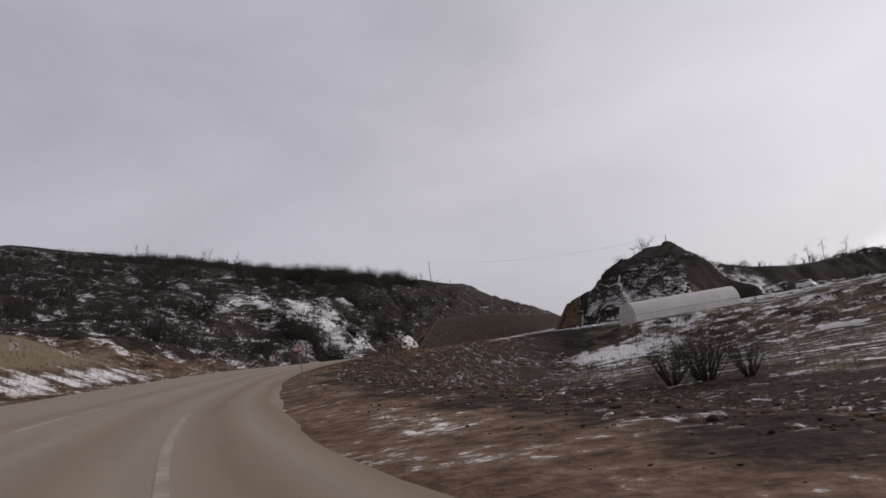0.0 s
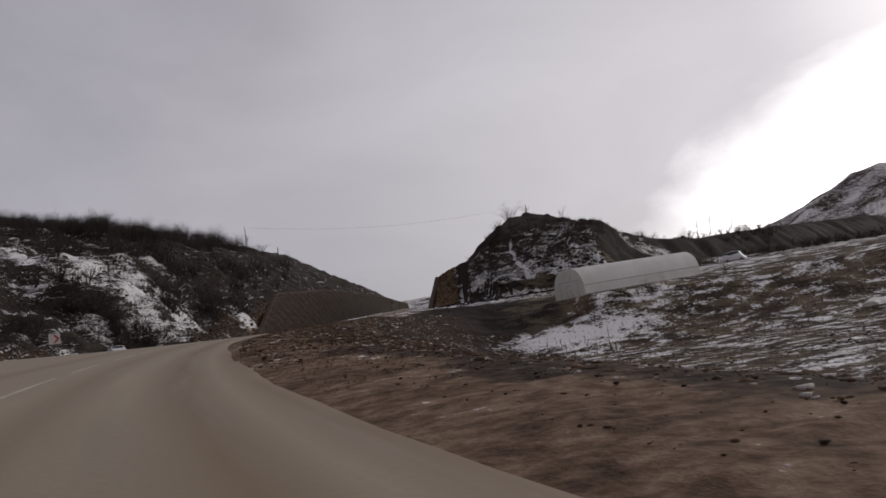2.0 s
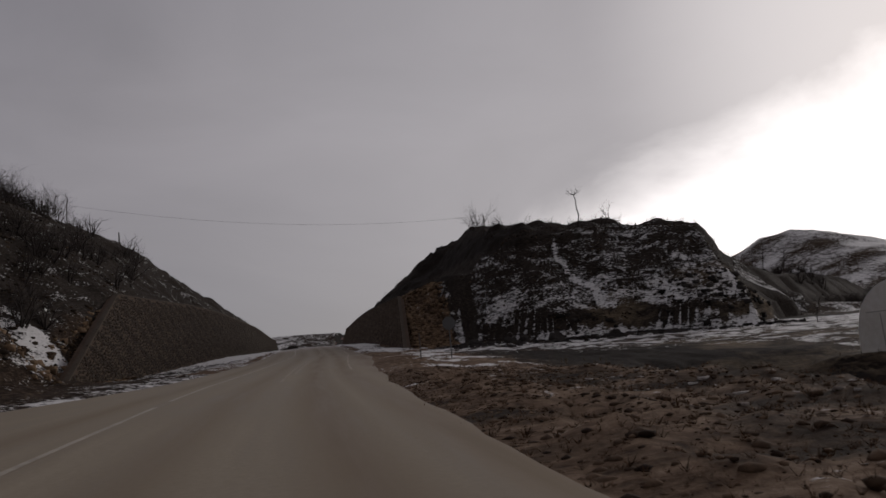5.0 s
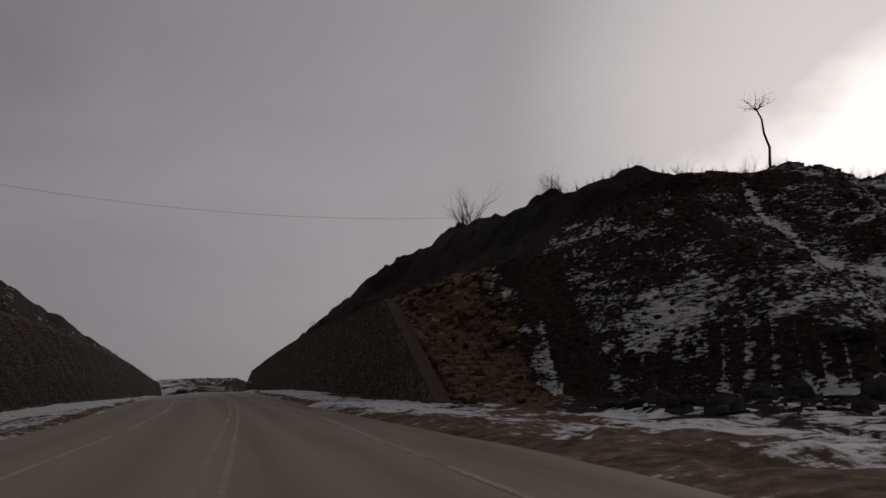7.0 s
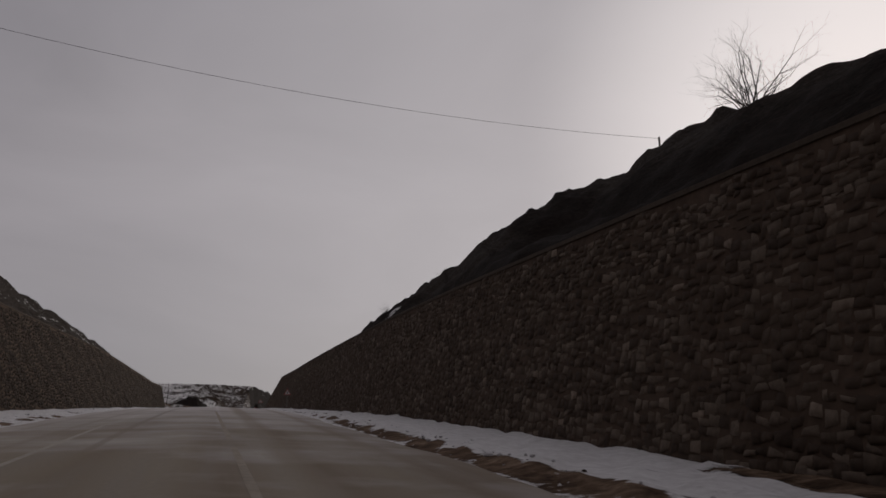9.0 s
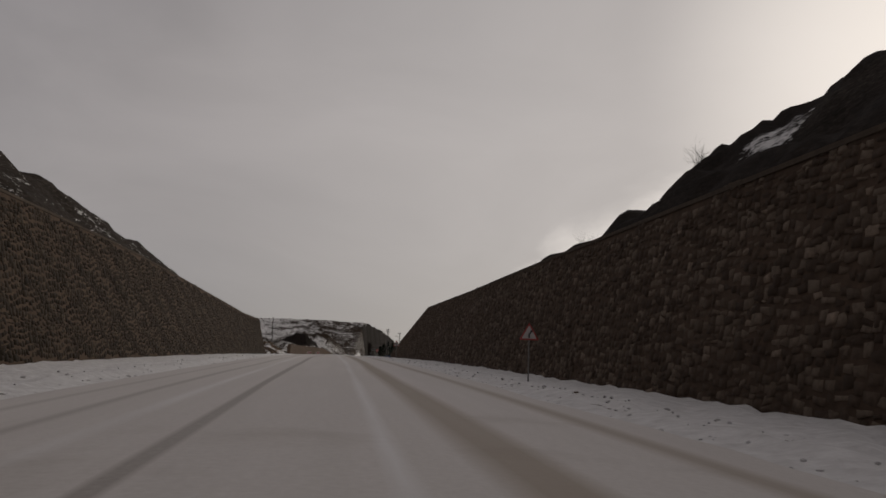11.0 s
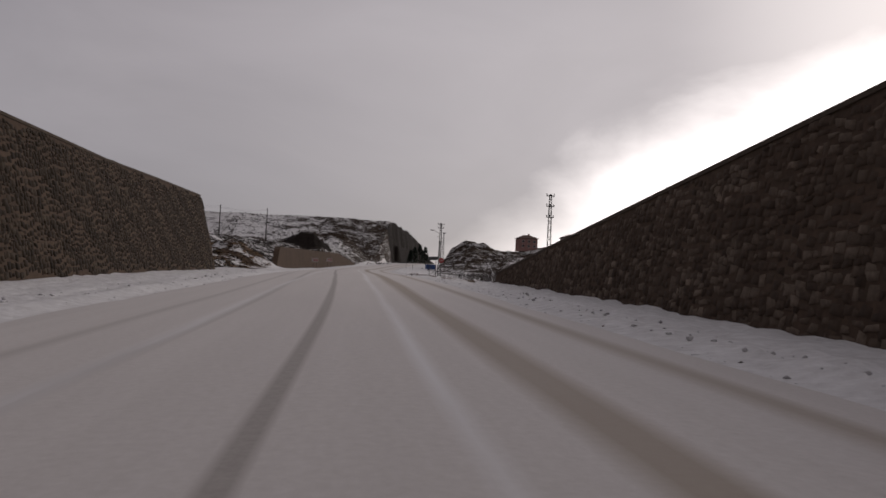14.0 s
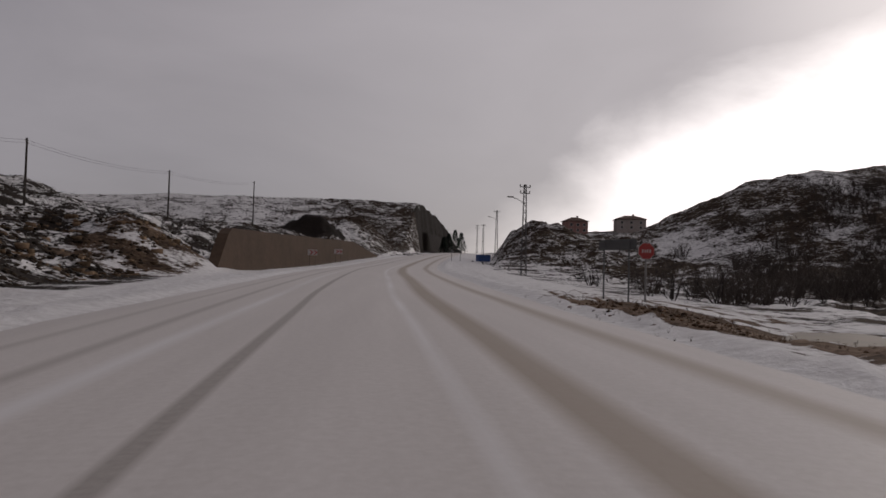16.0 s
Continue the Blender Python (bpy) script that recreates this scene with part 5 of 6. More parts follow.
def warning_sign(height, symbol, label):
    """A red-edged triangular sign on a post, its face towards -y."""
    t = thing("warning_sign", label, "road sign", "warning signs")
    mid = height - 0.52
    post(t, height - 0.1)
    bm = bmesh.new()
    plate(bm, rounded(TRI, 0.06), 0.02, (0, 0, mid))
    board = part("board", bm, M_RED, t, "red-edged triangular board")
    bm = bmesh.new()
    plate(bm, scaled(rounded(TRI, 0.06), 0.76), 0.006, (0, -0.014, mid))
    part("face", bm, M_WHITE, board, "white face")
    bm = bmesh.new()
    if symbol == "junction":
        plate(bm, [(-0.035, -0.17), (0.035, -0.17), (0.055, 0.12), (0, 0.26), (-0.055, 0.12)], 0.006, (0, -0.021, mid))
        plate(bm, [(0.03, -0.03), (0.17, 0.03), (0.17, 0.075), (0.03, 0.04)], 0.006, (0, -0.021, mid))
    else:
        pts = [(-0.04, -0.17), (0.03, -0.17), (0.03, -0.02), (0.10, 0.09), (0.13, 0.06), (0.16, 0.19), (0.03, 0.16), (0.06, 0.13), (-0.04, 0.0)]
        plate(bm, pts, 0.006, (0, -0.021, mid))
    part("symbol", bm, M_BLACK, board, "black symbol")
    for z in (mid + 0.12, mid - 0.12):
        bm = bmesh.new()
        box(bm, (0.16, 0.05, 0.04), (0, 0.035, z))
        part("bracket", bm, M_STEEL, t)
    return t


stand(warning_sign(2.85, "junction", "red and white triangular junction sign on a leaning post"), 29.95, 55.3, 30, 0, None, -4)
stand(warning_sign(2.6, "bend", "red and white triangular bend sign on a post in the snow"), 8.82, 387.6, 0)
stand(warning_sign(2.5, "junction", "red and white triangular junction sign on a post in the snow"), 8.87, 466.8, 0)


def chevron_sign(w, h, high, label, count=1, wall=False):
    t = thing("chevron_sign", label, "road sign", "chevron signs")
    if not wall:
        for x in (-w * 0.3, w * 0.3):
            post(t, high + h, 0.028, M_RUST, (x, 0.03))
    bm = bmesh.new()
    plate(bm, rounded([(-w / 2, 0), (w / 2, 0), (w / 2, h), (-w / 2, h)], 0.03), 0.02, (0, 0, high))
    board = part("board", bm, M_WHITE, t)
    for k in range(count):
        bm = bmesh.new()
        x0, u = (k - (count - 1) / 2) * w * 0.42 - w * 0.14, w * 0.26 if count > 1 else w * 0.34
        plate(bm, [(x0, 0.12 * h), (x0 + u, h / 2), (x0, 0.88 * h), (x0 + u * 0.75, 0.88 * h), (x0 + u * 1.75, h / 2), (x0 + u * 0.75, 0.12 * h)], 0.006, (0, -0.014, high))
        part("arrow", bm, M_RED, board, "red arrow head")
    return t


for x, y, a, z in ((-5.1, 63.6, 40, 13.7), (-6.7, 116.4, 30, 16.0)):
    g = ground_z(x, y)
    stand(chevron_sign(0.8, 0.8, max(0.5, z - 0.4 - g), "red and white bend marker board on the verge"), x, y, a, 0, g)
for y, z in ((637, 44.1), (661, 45.2)):
    x = WALL2(y) - 10.9
    g = ground_z(x, y)
    stand(chevron_sign(1.25, 0.75, max(0.3, z - 0.38 - g), "red and white bend marker board before the brown wall", 2), x, y, 4, 0, g)

# backs of signs at the first junction
t = thing("octagonal_sign", "grey back of an octagonal sign on a post", "road sign")
post(t, 2.5, 0.045, M_GREY_BACK)
bm = bmesh.new()
plate(bm, [(0.47 * math.cos(k * 0.7854 + 0.3927), 0.47 * math.sin(k * 0.7854 + 0.3927)) for k in range(8)], 0.02, (0, 0, 2.45))
part("board", bm, M_GREY_BACK, t, "bare grey board")
stand(t, 10.4, 202.8, -25)
t = thing("marker_post", "thin bare metal post in the mud", "post")
post(t, 1.9, 0.04, M_RUST)
stand(t, 8.4, 203.3)

# stop sign at the second junction
t = thing("stop_sign", "red octagonal stop sign on a grey post", "road sign")
STOP_Z = 41.75 - ground_z(11.0, 556.7)
post(t, STOP_Z + 0.2, 0.04)
bm = bmesh.new()
OCT = [(0.35 * math.cos(k * 0.7854 + 0.3927), 0.35 * math.sin(k * 0.7854 + 0.3927)) for k in range(8)]
plate(bm, OCT, 0.02, (0, 0, STOP_Z))
board = part("board", bm, M_WHITE, t)
bm = bmesh.new()
plate(bm, scaled(OCT, 0.96), 0.006, (0, -0.014, STOP_Z))
part("face", bm, M_RED, board, "red face")
for k in range(4):
    bm = bmesh.new()
    box(bm, (0.05, 0.006, 0.13), (-0.15 + 0.10 * k, -0.021, STOP_Z))
    part("letter_bar", bm, M_WHITE, board, "white bar")
stand(t, 11.0, 556.7, 0)
t = thing("direction_sign", "dark bare back of a wide direction board on two posts", "road sign")
for x in (-0.7, 0.7):
    post(t, 2.5, 0.035, M_GREY_BACK, (x, -0.05))
bm = bmesh.new()
plate(bm, rounded([(-1.05, 0), (1.05, 0), (1.05, 0.42), (-1.05, 0.42)], 0.05), 0.03, (0, 0, 2.1))
board = part("board", bm, M_GREY_BACK, t)
for z in (2.2, 2.42):
    bm = bmesh.new()
    box(bm, (2.0, 0.05, 0.05), (0, -0.04, z))
    part("rail", bm, M_GREY_BACK, board)
stand(t, 10.1, 557.6, -62)
for x, y in ((14.5, 672.0), (16.5, 676.0)):
    t = thing("marker_post", "thin snow marker post with a small plate", "post", "marker posts")
    post(t, 2.2, 0.035, M_RUST)
    bm = bmesh.new()
    plate(bm, rounded([(-0.16, 0), (0.16, 0), (0.16, 0.5), (-0.16, 0.5)], 0.03), 0.02, (0, 0, 1.7))
    part("board", bm, M_GREY_BACK, t)
    stand(t, x, y)

# ---- greenhouse ----
def greenhouse(length, width, high):
    t = thing("greenhouse", "long milky polythene tunnel greenhouse in the snowy field", "greenhouse")
    n, segs = 22, 15
    arch = []
    for k in range(n + 1):
        a = math.pi * k / n
        arch.append((-width / 2 * math.copysign(abs(math.cos(a)) ** 0.8, math.cos(a)), high * math.sin(a) ** 0.72))
    bm = bmesh.new()
    rows = []
    for j in range(segs * 3 + 1):
        y = length * j / (segs * 3)
        sag = 0.0 if j % 3 == 0 else -0.016
        rows.append([bm.verts.new((x * (1 + sag / 3), y, z + (sag if 2 < k < n - 2 else 0))) for k, (x, z) in enumerate(arch)])
    for a, b in zip(rows[:-1], rows[1:]):
        for k in range(n):
            bm.faces.new((a[k], b[k], b[k + 1], a[k + 1]))
    part("cover", bm, M_FILM, t, "milky polythene cover", True)
    for y, nm in ((-0.02, "front_wall"), (length + 0.02, "back_wall")):
        bm = bmesh.new()
        bm.faces.new([bm.verts.new((x, y, z)) for x, z in arch])
        got = bmesh.ops.extrude_face_region(bm, geom=list(bm.faces))
        bmesh.ops.translate(bm, verts=[v for v in got["geom"] if isinstance(v, bmesh.types.BMVert)], vec=(0, 0.03, 0))
        part(nm, bm, M_FILM, t)
    for j in range(segs + 1):
        bm = bmesh.new()
        tube(bm, [(x * 0.992, length * j / segs, z * 0.992) for x, z in arch], [0.022] * (n + 1), 5)
        part("hoop", bm, M_HOOP, t)
    for x in (-width / 2 - 0.03, width / 2 + 0.03):
        bm = bmesh.new()
        box(bm, (0.06, length, 0.10), (x, length / 2, 1.7))
        part("side_rail", bm, M_HOOP, t)
        bm = bmesh.new()
        box(bm, (0.08, length, 0.22), (x, length / 2, 0.05))
        part("base_board", bm, M_RUST, t)
    for x, z, w, h in ((-0.55, 1.05, 0.06, 2.1), (0.55, 1.05, 0.06, 2.1), (0, 2.1, 1.16, 0.06), (-2.3, 1.3, 0.06, 2.6), (2.3, 1.3, 0.06, 2.6), (0, 2.75, 6.4, 0.06), (-0.9, 3.4, 0.06, 1.3), (0.9, 3.4, 0.06, 1.3)):
        bm = bmesh.new()
        box(bm, (w, 0.06, h), (x, -0.07, z))
        part("door_frame" if abs(x) < 0.6 and z < 2.2 else "bar", bm, M_HOOP, t)
    return t


M_HOOP = simple("dull_hoop_steel", (0.42, 0.40, 0.37), 0.6, 0.2, 8.0, 0.2)
gh = greenhouse(28.5, 8.0, 5.0)
gz_, gz2 = GH_Z, GH_Z + 1.2
gh.matrix_basis = Matrix.Translation((GH_X, GH_Y, gz_ - 0.05)) @ Matrix.Rotation(radians(-55.6), 4, "Z") @ Matrix.Rotation(math.atan2(gz2 - gz_, 28.5), 4, "X")

# snow-covered low tunnel and pile in the field
bm = bmesh.new()
rows = []
for j in range(13):
    y = -6 + j
    rows.append([bm.verts.new((1.3 * math.cos(math.pi * k / 8), y, (1.0 + 0.1 * math.sin(j * 1.7)) * math.sin(math.pi * k / 8) * (0.55 if j in (0, 12) else 1))) for k in range(9)])
for a, b in zip(rows[:-1], rows[1:]):
    for k in range(8):
        bm.faces.new((a[k], a[k + 1], b[k + 1], b[k]))
bm.faces.new(rows[0])
bm.faces.new(rows[-1][::-1])
t = tagged(part("low_tunnel", bm, M_FILM, smooth=True), "low snow-dusted plastic tunnel in the field", "plant tunnel")
stand(t, 83, 172, -62, 0.15)


# ---- vehicles ----
M_CAR_WHITE = simple("white_car_paint", (0.66, 0.66, 0.66), 0.3, 0, 3.0, 0.05)
M_TYRE = simple("tyre_rubber", (0.02, 0.02, 0.02), 0.9, 0, 12.0, 0.2)
M_RIM = simple("wheel_rim", (0.30, 0.30, 0.30), 0.4, 0.6, 12.0, 0.2)
M_PANE = simple("dark_window_glass", (0.02, 0.022, 0.025), 0.08, 0, 3.0, 0.1)
M_LAMP = simple("headlamp_lens", (0.6, 0.6, 0.58), 0.15, 0, 5.0, 0.1)


def vehicle(kind, paint, label, long=4.3, wide=1.7, high=1.45, roof=(0.24, 0.86), bonnet=0.62):
    """A car along y, its front towards -y."""
    t = thing("parked_" + kind, label, kind)
    prof = [(0.0, 0.32), (0.0, bonnet * 0.78), (0.05, bonnet), (roof[0], bonnet + 0.12), (roof[0] + 0.12, 0.97), (roof[0] + 0.2, 1.0), (roof[1] - 0.08, 0.99), (roof[1] + 0.06, bonnet + 0.14), (0.985, bonnet + 0.08), (1.0, 0.5), (1.0, 0.32)]
    bm = bmesh.new()
    sides = []
    for x, k in ((-wide / 2, 1), (wide / 2, 1)):
        row = []
        for u, h in prof:
            tuck = 0.86 if h > bonnet + 0.2 else 1.0
            row.append(bm.verts.new((x * tuck, (u - 0.5) * long, 0.28 + (h - 0.32) * (high - 0.28) / 0.68)))
        sides.append(row)
    n = len(prof)
    bm.faces.new(sides[0])
    bm.faces.new(sides[1][::-1])
    for k in range(n):
        bm.faces.new((sides[0][k], sides[1][k], sides[1][(k + 1) % n], sides[0][(k + 1) % n]))
    bmesh.ops.recalc_face_normals(bm, faces=bm.faces)
    bmesh.ops.bevel(bm, geom=list(bm.edges), offset=0.05, segments=2, affect="EDGES")
    body = part("body", bm, paint, t)
    zb, zt = 0.28 + (bonnet + 0.14 - 0.32) * (high - 0.28) / 0.68, high - 0.10
    for sx in (-1, 1):
        bm = bmesh.new()
        y0, y1 = (roof[0] + 0.07 - 0.5) * long, (roof[1] - 0.02 - 0.5) * long
        q = [(sx * wide * 0.475, y0 - 0.1, zb), (sx * wide * 0.475, y1 + 0.1, zb), (sx * wide * 0.437, y1 - 0.25, zt), (sx * wide * 0.437, y0 + 0.32, zt)]
        bm.faces.new([bm.verts.new((x + sx * 0.02, y, z)) for x, y, z in q])
        part("side_window", bm, M_PANE, body)
        for u in (0.19, 0.80):
            bm = bmesh.new()
            bmesh.ops.create_cone(bm, cap_ends=True, segments=18, radius1=0.32, radius2=0.32, depth=0.2, matrix=Matrix.Translation((sx * (wide / 2 - 0.09), (u - 0.5) * long, 0.32)) @ Matrix.Rotation(math.pi / 2, 4, "Y"))
            tyre = part("wheel", bm, M_TYRE, t)
            bm = bmesh.new()
            bmesh.ops.create_cone(bm, cap_ends=True, segments=14, radius1=0.19, radius2=0.17, depth=0.22, matrix=Matrix.Translation((sx * (wide / 2 - 0.085), (u - 0.5) * long, 0.32)) @ Matrix.Rotation(math.pi / 2, 4, "Y"))
            part("rim", bm, M_RIM, tyre)
        bm = bmesh.new()
        box(bm, (0.34, 0.06, 0.16), (sx * wide * 0.34, -long / 2 - 0.005, 0.28 + (bonnet * 0.72 - 0.32) * (high - 0.28) / 0.68 + 0.05), 0, 0.02)
        part("headlight", bm, M_LAMP, body)
    bm = bmesh.new()
    y0 = (roof[0] - 0.5) * long
    q = [(-wide * 0.42, y0 + 0.02, zb), (wide * 0.42, y0 + 0.02, zb), (wide * 0.38, y0 + 0.13 * long - 0.02, zt + 0.02), (-wide * 0.38, y0 + 0.13 * long - 0.02, zt + 0.02)]
    bm.faces.new([bm.verts.new((x, y - 0.035, z + 0.02)) for x, y, z in q])
    part("windscreen", bm, M_PANE, body)
    bm = bmesh.new()
    box(bm, (wide * 0.96, 0.16, 0.2), (0, -long / 2 + 0.02, 0.42), 0, 0.04)
    part("bumper", bm, paint if paint is M_CAR_WHITE else M_TYRE, body)
    return t


stand(vehicle("car", M_CAR_WHITE, "white saloon car parked in a muddy lay-by"), -22.4, 162.2, 35)
stand(vehicle("van", M_CAR_WHITE, "white van parked behind the greenhouse", 5.2, 2.0, 2.3, (0.14, 0.97), 0.5), 86.7, 252.5, 60)

# ---- poles, masts and wires ----
def wooden_pole(high, label, group="wooden poles on the left"):
    t = thing("wooden_pole", label, "utility pole", group)
    bm = bmesh.new()
    tube(bm, [(0, 0, -0.6), (0.02, 0, high * 0.5), (0, 0, high)], [0.15, 0.125, 0.10], 9)
    part("shaft", bm, M_WOOD, t)
    for k, (x, z) in enumerate(((-0.14, high - 0.25), (0.14, high - 0.55))):
        bm = bmesh.new()
        tube(bm, [(x, 0, z - 0.1), (x, 0, z), (x, 0, z + 0.1)], [0.02, 0.05, 0.035], 7)
        part("insulator", bm, M_WHITE, t)
    return t


def lattice_mast(high, arms, label, lamp=False):
    """A tapering steel lattice mast with cross arms."""
    t = thing("lattice_mast", label, "power mast", "steel masts")
    w0, w1 = 0.30, 0.13
    corners = [(-1, -1), (1, -1), (1, 1), (-1, 1)]
    for cx, cy in corners:
        bm = bmesh.new()
        tube(bm, [(cx * w0, cy * w0 * 0.6, -0.4), (cx * w1, cy * w1 * 0.6, high)], [0.04, 0.03], 4)
        part("leg", bm, M_STEEL_DARK, t)
    n = 12
    for k in range(n):
        a, b = k / n, (k + 1) / n
        bm = bmesh.new()
        for q in range(4):
            (ax_, ay), (bx, by) = corners[q], corners[(q + 1) % 4]
            wa, wb = w0 + (w1 - w0) * a, w0 + (w1 - w0) * b
            tube(bm, [(ax_ * wa, ay * wa * 0.6, high * a), (bx * wb, by * wb * 0.6, high * b)], [0.018, 0.018], 3)
        part("lacing", bm, M_STEEL_DARK, t)
    for z, w in arms:
        bm = bmesh.new()
        box(bm, (w, 0.09, 0.09), (0, 0, z))
        arm = part("cross_arm", bm, M_STEEL_DARK, t)
        for x in (-w / 2 + 0.05, 0.0, w / 2 - 0.05):
            bm = bmesh.new()
            tube(bm, [(x, 0, z + 0.04), (x, 0, z + 0.16), (x, 0, z + 0.3)], [0.03, 0.075, 0.05], 7)
            part("insulator", bm, M_RUST, arm)
    if lamp:
        bm = bmesh.new()
        tube(bm, [(0, 0, high - 2.2), (-0.9, 0, high - 1.7), (-1.5, 0, high - 1.55)], [0.04, 0.035, 0.03], 6)
        arm = part("lamp_arm", bm, M_STEEL, t)
        bm = bmesh.new()
        box(bm, (0.75, 0.26, 0.14), (-1.75, 0, high - 1.5), 0, 0.04)
        part("lamp_head", bm, M_STEEL, arm, "grey street lamp head")
    return t


M_STEEL_DARK = simple("weathered_mast_steel", (0.085, 0.08, 0.078), 0.7, 0.3, 6.0, 0.25)
POLES = []
for x, y, top in ((-37.5, 573, 50.5), (-35.7, 614, 54.3), (-31.0, 655.4, 56.7), (-25.0, 704.6, 61.2)):
    g = ground_z(x, y)
    stand(wooden_pole(max(6.5, top - g), "dark wooden utility pole on the snowy bank"), x, y, 20, 0, g)
    POLES.append((x, y, max(6.5, top - g) + g))
for x, y, h in ((-57, 306, 4.0), (-44, 300, 3.2), (-36, 318, 2.4)):
    stand(wooden_pole(h, "slim dark pole standing among brush on the hill", "poles on the hills"), x, y)
for x, y, top, arms, lamp in ((24.6, 557.5, 50.8, ((-0.2, 1.1), (-1.5, 1.1), (-2.9, 1.0)), False), (17.3, 617.2, 51.8, ((-0.3, 1.3), (-1.0, 1.2)), True), (28.5, 712, 57.5, ((-0.3, 1.4),), True), (36, 790, 60, ((-0.3, 1.4),), False), (43, 860, 65, ((-0.3, 1.6), (-1.3, 1.6)), False)):
    g = ground_z(x, y)
    h = top - g
    stand(lattice_mast(h, [(h + a, w) for a, w in arms], "tall weathered steel lattice mast" + (" with a street lamp arm" if lamp else " beside the side road"), lamp), x, y, 12, 0, g)


def wire(a, b, sag, label, r=0.012):
    pts = []
    for k in range(25):
        u = k / 24
        p = Vector(a).lerp(Vector(b), u)
        p.z -= sag * 4 * u * (1 - u)
        pts.append(p)
    bm = bmesh.new()
    tube(bm, pts, [r] * 25, 4)
    return tagged(part("wire", bm, M_BLACK), label, "wire", "overhead wires")


for a, b in zip(POLES[:-1], POLES[1:]):
    for off in (-0.2, -0.5):
        wire((a[0] - 0.1, a[1], a[2] + off), (b[0] - 0.1, b[1], b[2] + off), 0.7, "thin slack overhead wire between wooden poles")
wire((POLES[0][0], POLES[0][1], POLES[0][2] - 0.3), (-40, 520, 48.5), 0.8, "thin slack overhead wire running behind the wall")
for x, y, top in ((48.2, 363.6, 62.9), (-56, 355, 69.8)):
    g = ground_z(x, y)
    stand(wooden_pole(max(2.5, top - g), "slim dark pole carrying a cable over the cutting", "poles on the hills"), x, y, 0, 0, g)
wire((-56, 355, max(69.6, ground_z(-56, 355) + 2.2)), (48.2, 363.6, 62.7), 3.6, "thin cable strung across the cutting", 0.02)

# ---- houses on the hill ----
M_BRICK = simple("reddish_render", (0.29, 0.165, 0.145), 0.9, 0, 1.5, 0.2)
M_BEIGE = simple("beige_render", (0.34, 0.29, 0.265), 0.9, 0, 1.5, 0.2)
M_ROOF = simple("dull_roof_tiles", (0.13, 0.085, 0.07), 0.9, 0, 3.0, 0.3)


def house(w, d, h, mat, label):
    t = thing("house", label, "house", "houses on the hill")
    bm = bmesh.new()
    box(bm, (w, d, h + 1.5), (0, 0, h / 2 - 0.75))
    part("wall", bm, mat, t)
    bm = bmesh.new()
    e, r = 0.6, 2.3
    c = [(-w / 2 - e, -d / 2 - e), (w / 2 + e, -d / 2 - e), (w / 2 + e, d / 2 + e), (-w / 2 - e, d / 2 + e)]
    low = [bm.verts.new((x, y, h)) for x, y in c]
    lip = [bm.verts.new((x, y, h + 0.18)) for x, y in c]
    top = [bm.verts.new((-w * 0.18, 0, h + r)), bm.verts.new((w * 0.18, 0, h + r))]
    bm.faces.new(low[::-1])
    for k in range(4):
        bm.faces.new((low[k], low[(k + 1) % 4], lip[(k + 1) % 4], lip[k]))
    bm.faces.new((lip[0], lip[1], top[1], top[0]))
    bm.faces.new((lip[1], lip[2], top[1]))
    bm.faces.new((lip[2], lip[3], top[0], top[1]))
    bm.faces.new((lip[3], lip[0], top[0]))
    roof = part("roof", bm, M_ROOF, t)
    bm = bmesh.new()
    box(bm, (0.9, 0.9, 1.6), (w * 0.12, 0.3, h + r), 0, 0.05)
    part("chimney", bm, mat, roof)
    for lv in range(2):
        for k in range(3):
            x, z = (-0.32 + 0.32 * k) * w, h * (0.25 + 0.45 * lv)
            bm = bmesh.new()
            box(bm, (1.5, 0.14, 1.5), (x, -d / 2 - 0.02, z))
            win = part("window", bm, M_WHITE, t)
            bm = bmesh.new()
            box(bm, (1.2, 0.06, 1.2), (x, -d / 2 - 0.09, z))
            part("pane", bm, M_PANE, win)
    return t


stand(house(11, 9, 6.2, M_BRICK, "reddish two-storey house with a hipped roof"), 105.5, 950, 6, 0.5, 69.3)
stand(house(15, 11, 5.6, M_BEIGE, "beige two-storey house with a broad roof"), 134, 948, -8, 0.5, 71.6)

# conifers beside the far road
def conifer(seed, high):
    r = np.random.RandomState(seed)
    t = thing("conifer", "dark dense conifer beside the far road", "tree", "conifers")
    bm = bmesh.new()
    tube(bm, [(0, 0, -0.3), (0, 0, high)], [0.18, 0.03], 6)
    part("trunk", bm, M_BARK, t)
    v, f = [], []
    for k in range(520):
        u = r.rand() ** 0.8
        a, rad = r.uniform(0, 6.283), (1 - u) * high * 0.30 * r.uniform(0.45, 1.05) + 0.05
        p = Vector((math.cos(a) * rad, math.sin(a) * rad, 0.08 * high + u * high * 0.94))
        o = Vector((math.cos(a), math.sin(a), -0.45)).normalized() * r.uniform(0.35, 0.75)
        s = Vector((-math.sin(a), math.cos(a), 0.3)).normalized() * r.uniform(0.12, 0.25)
        b = len(v)
        v += [p - s, p + s, p + o + s * 0.3, p + o * 0.9 - Vector((0, 0, 0.2))]
        f += [(b, b + 1, b + 2), (b, b + 2, b + 3)]
    me = mesh_from("crown", v, f)
    part("crown", me, M_NEEDLE, t)
    return t


M_NEEDLE = simple("dark_needles", (0.018, 0.025, 0.018), 0.9, 0, 4.0, 0.4)
for k, (x, y, h) in enumerate(((29.5, 838, 7.5), (32.5, 845, 9.0), (35.5, 850, 8.2), (27.5, 836, 6.2))):
    stand(conifer(k, h), x, y, 40 * k)

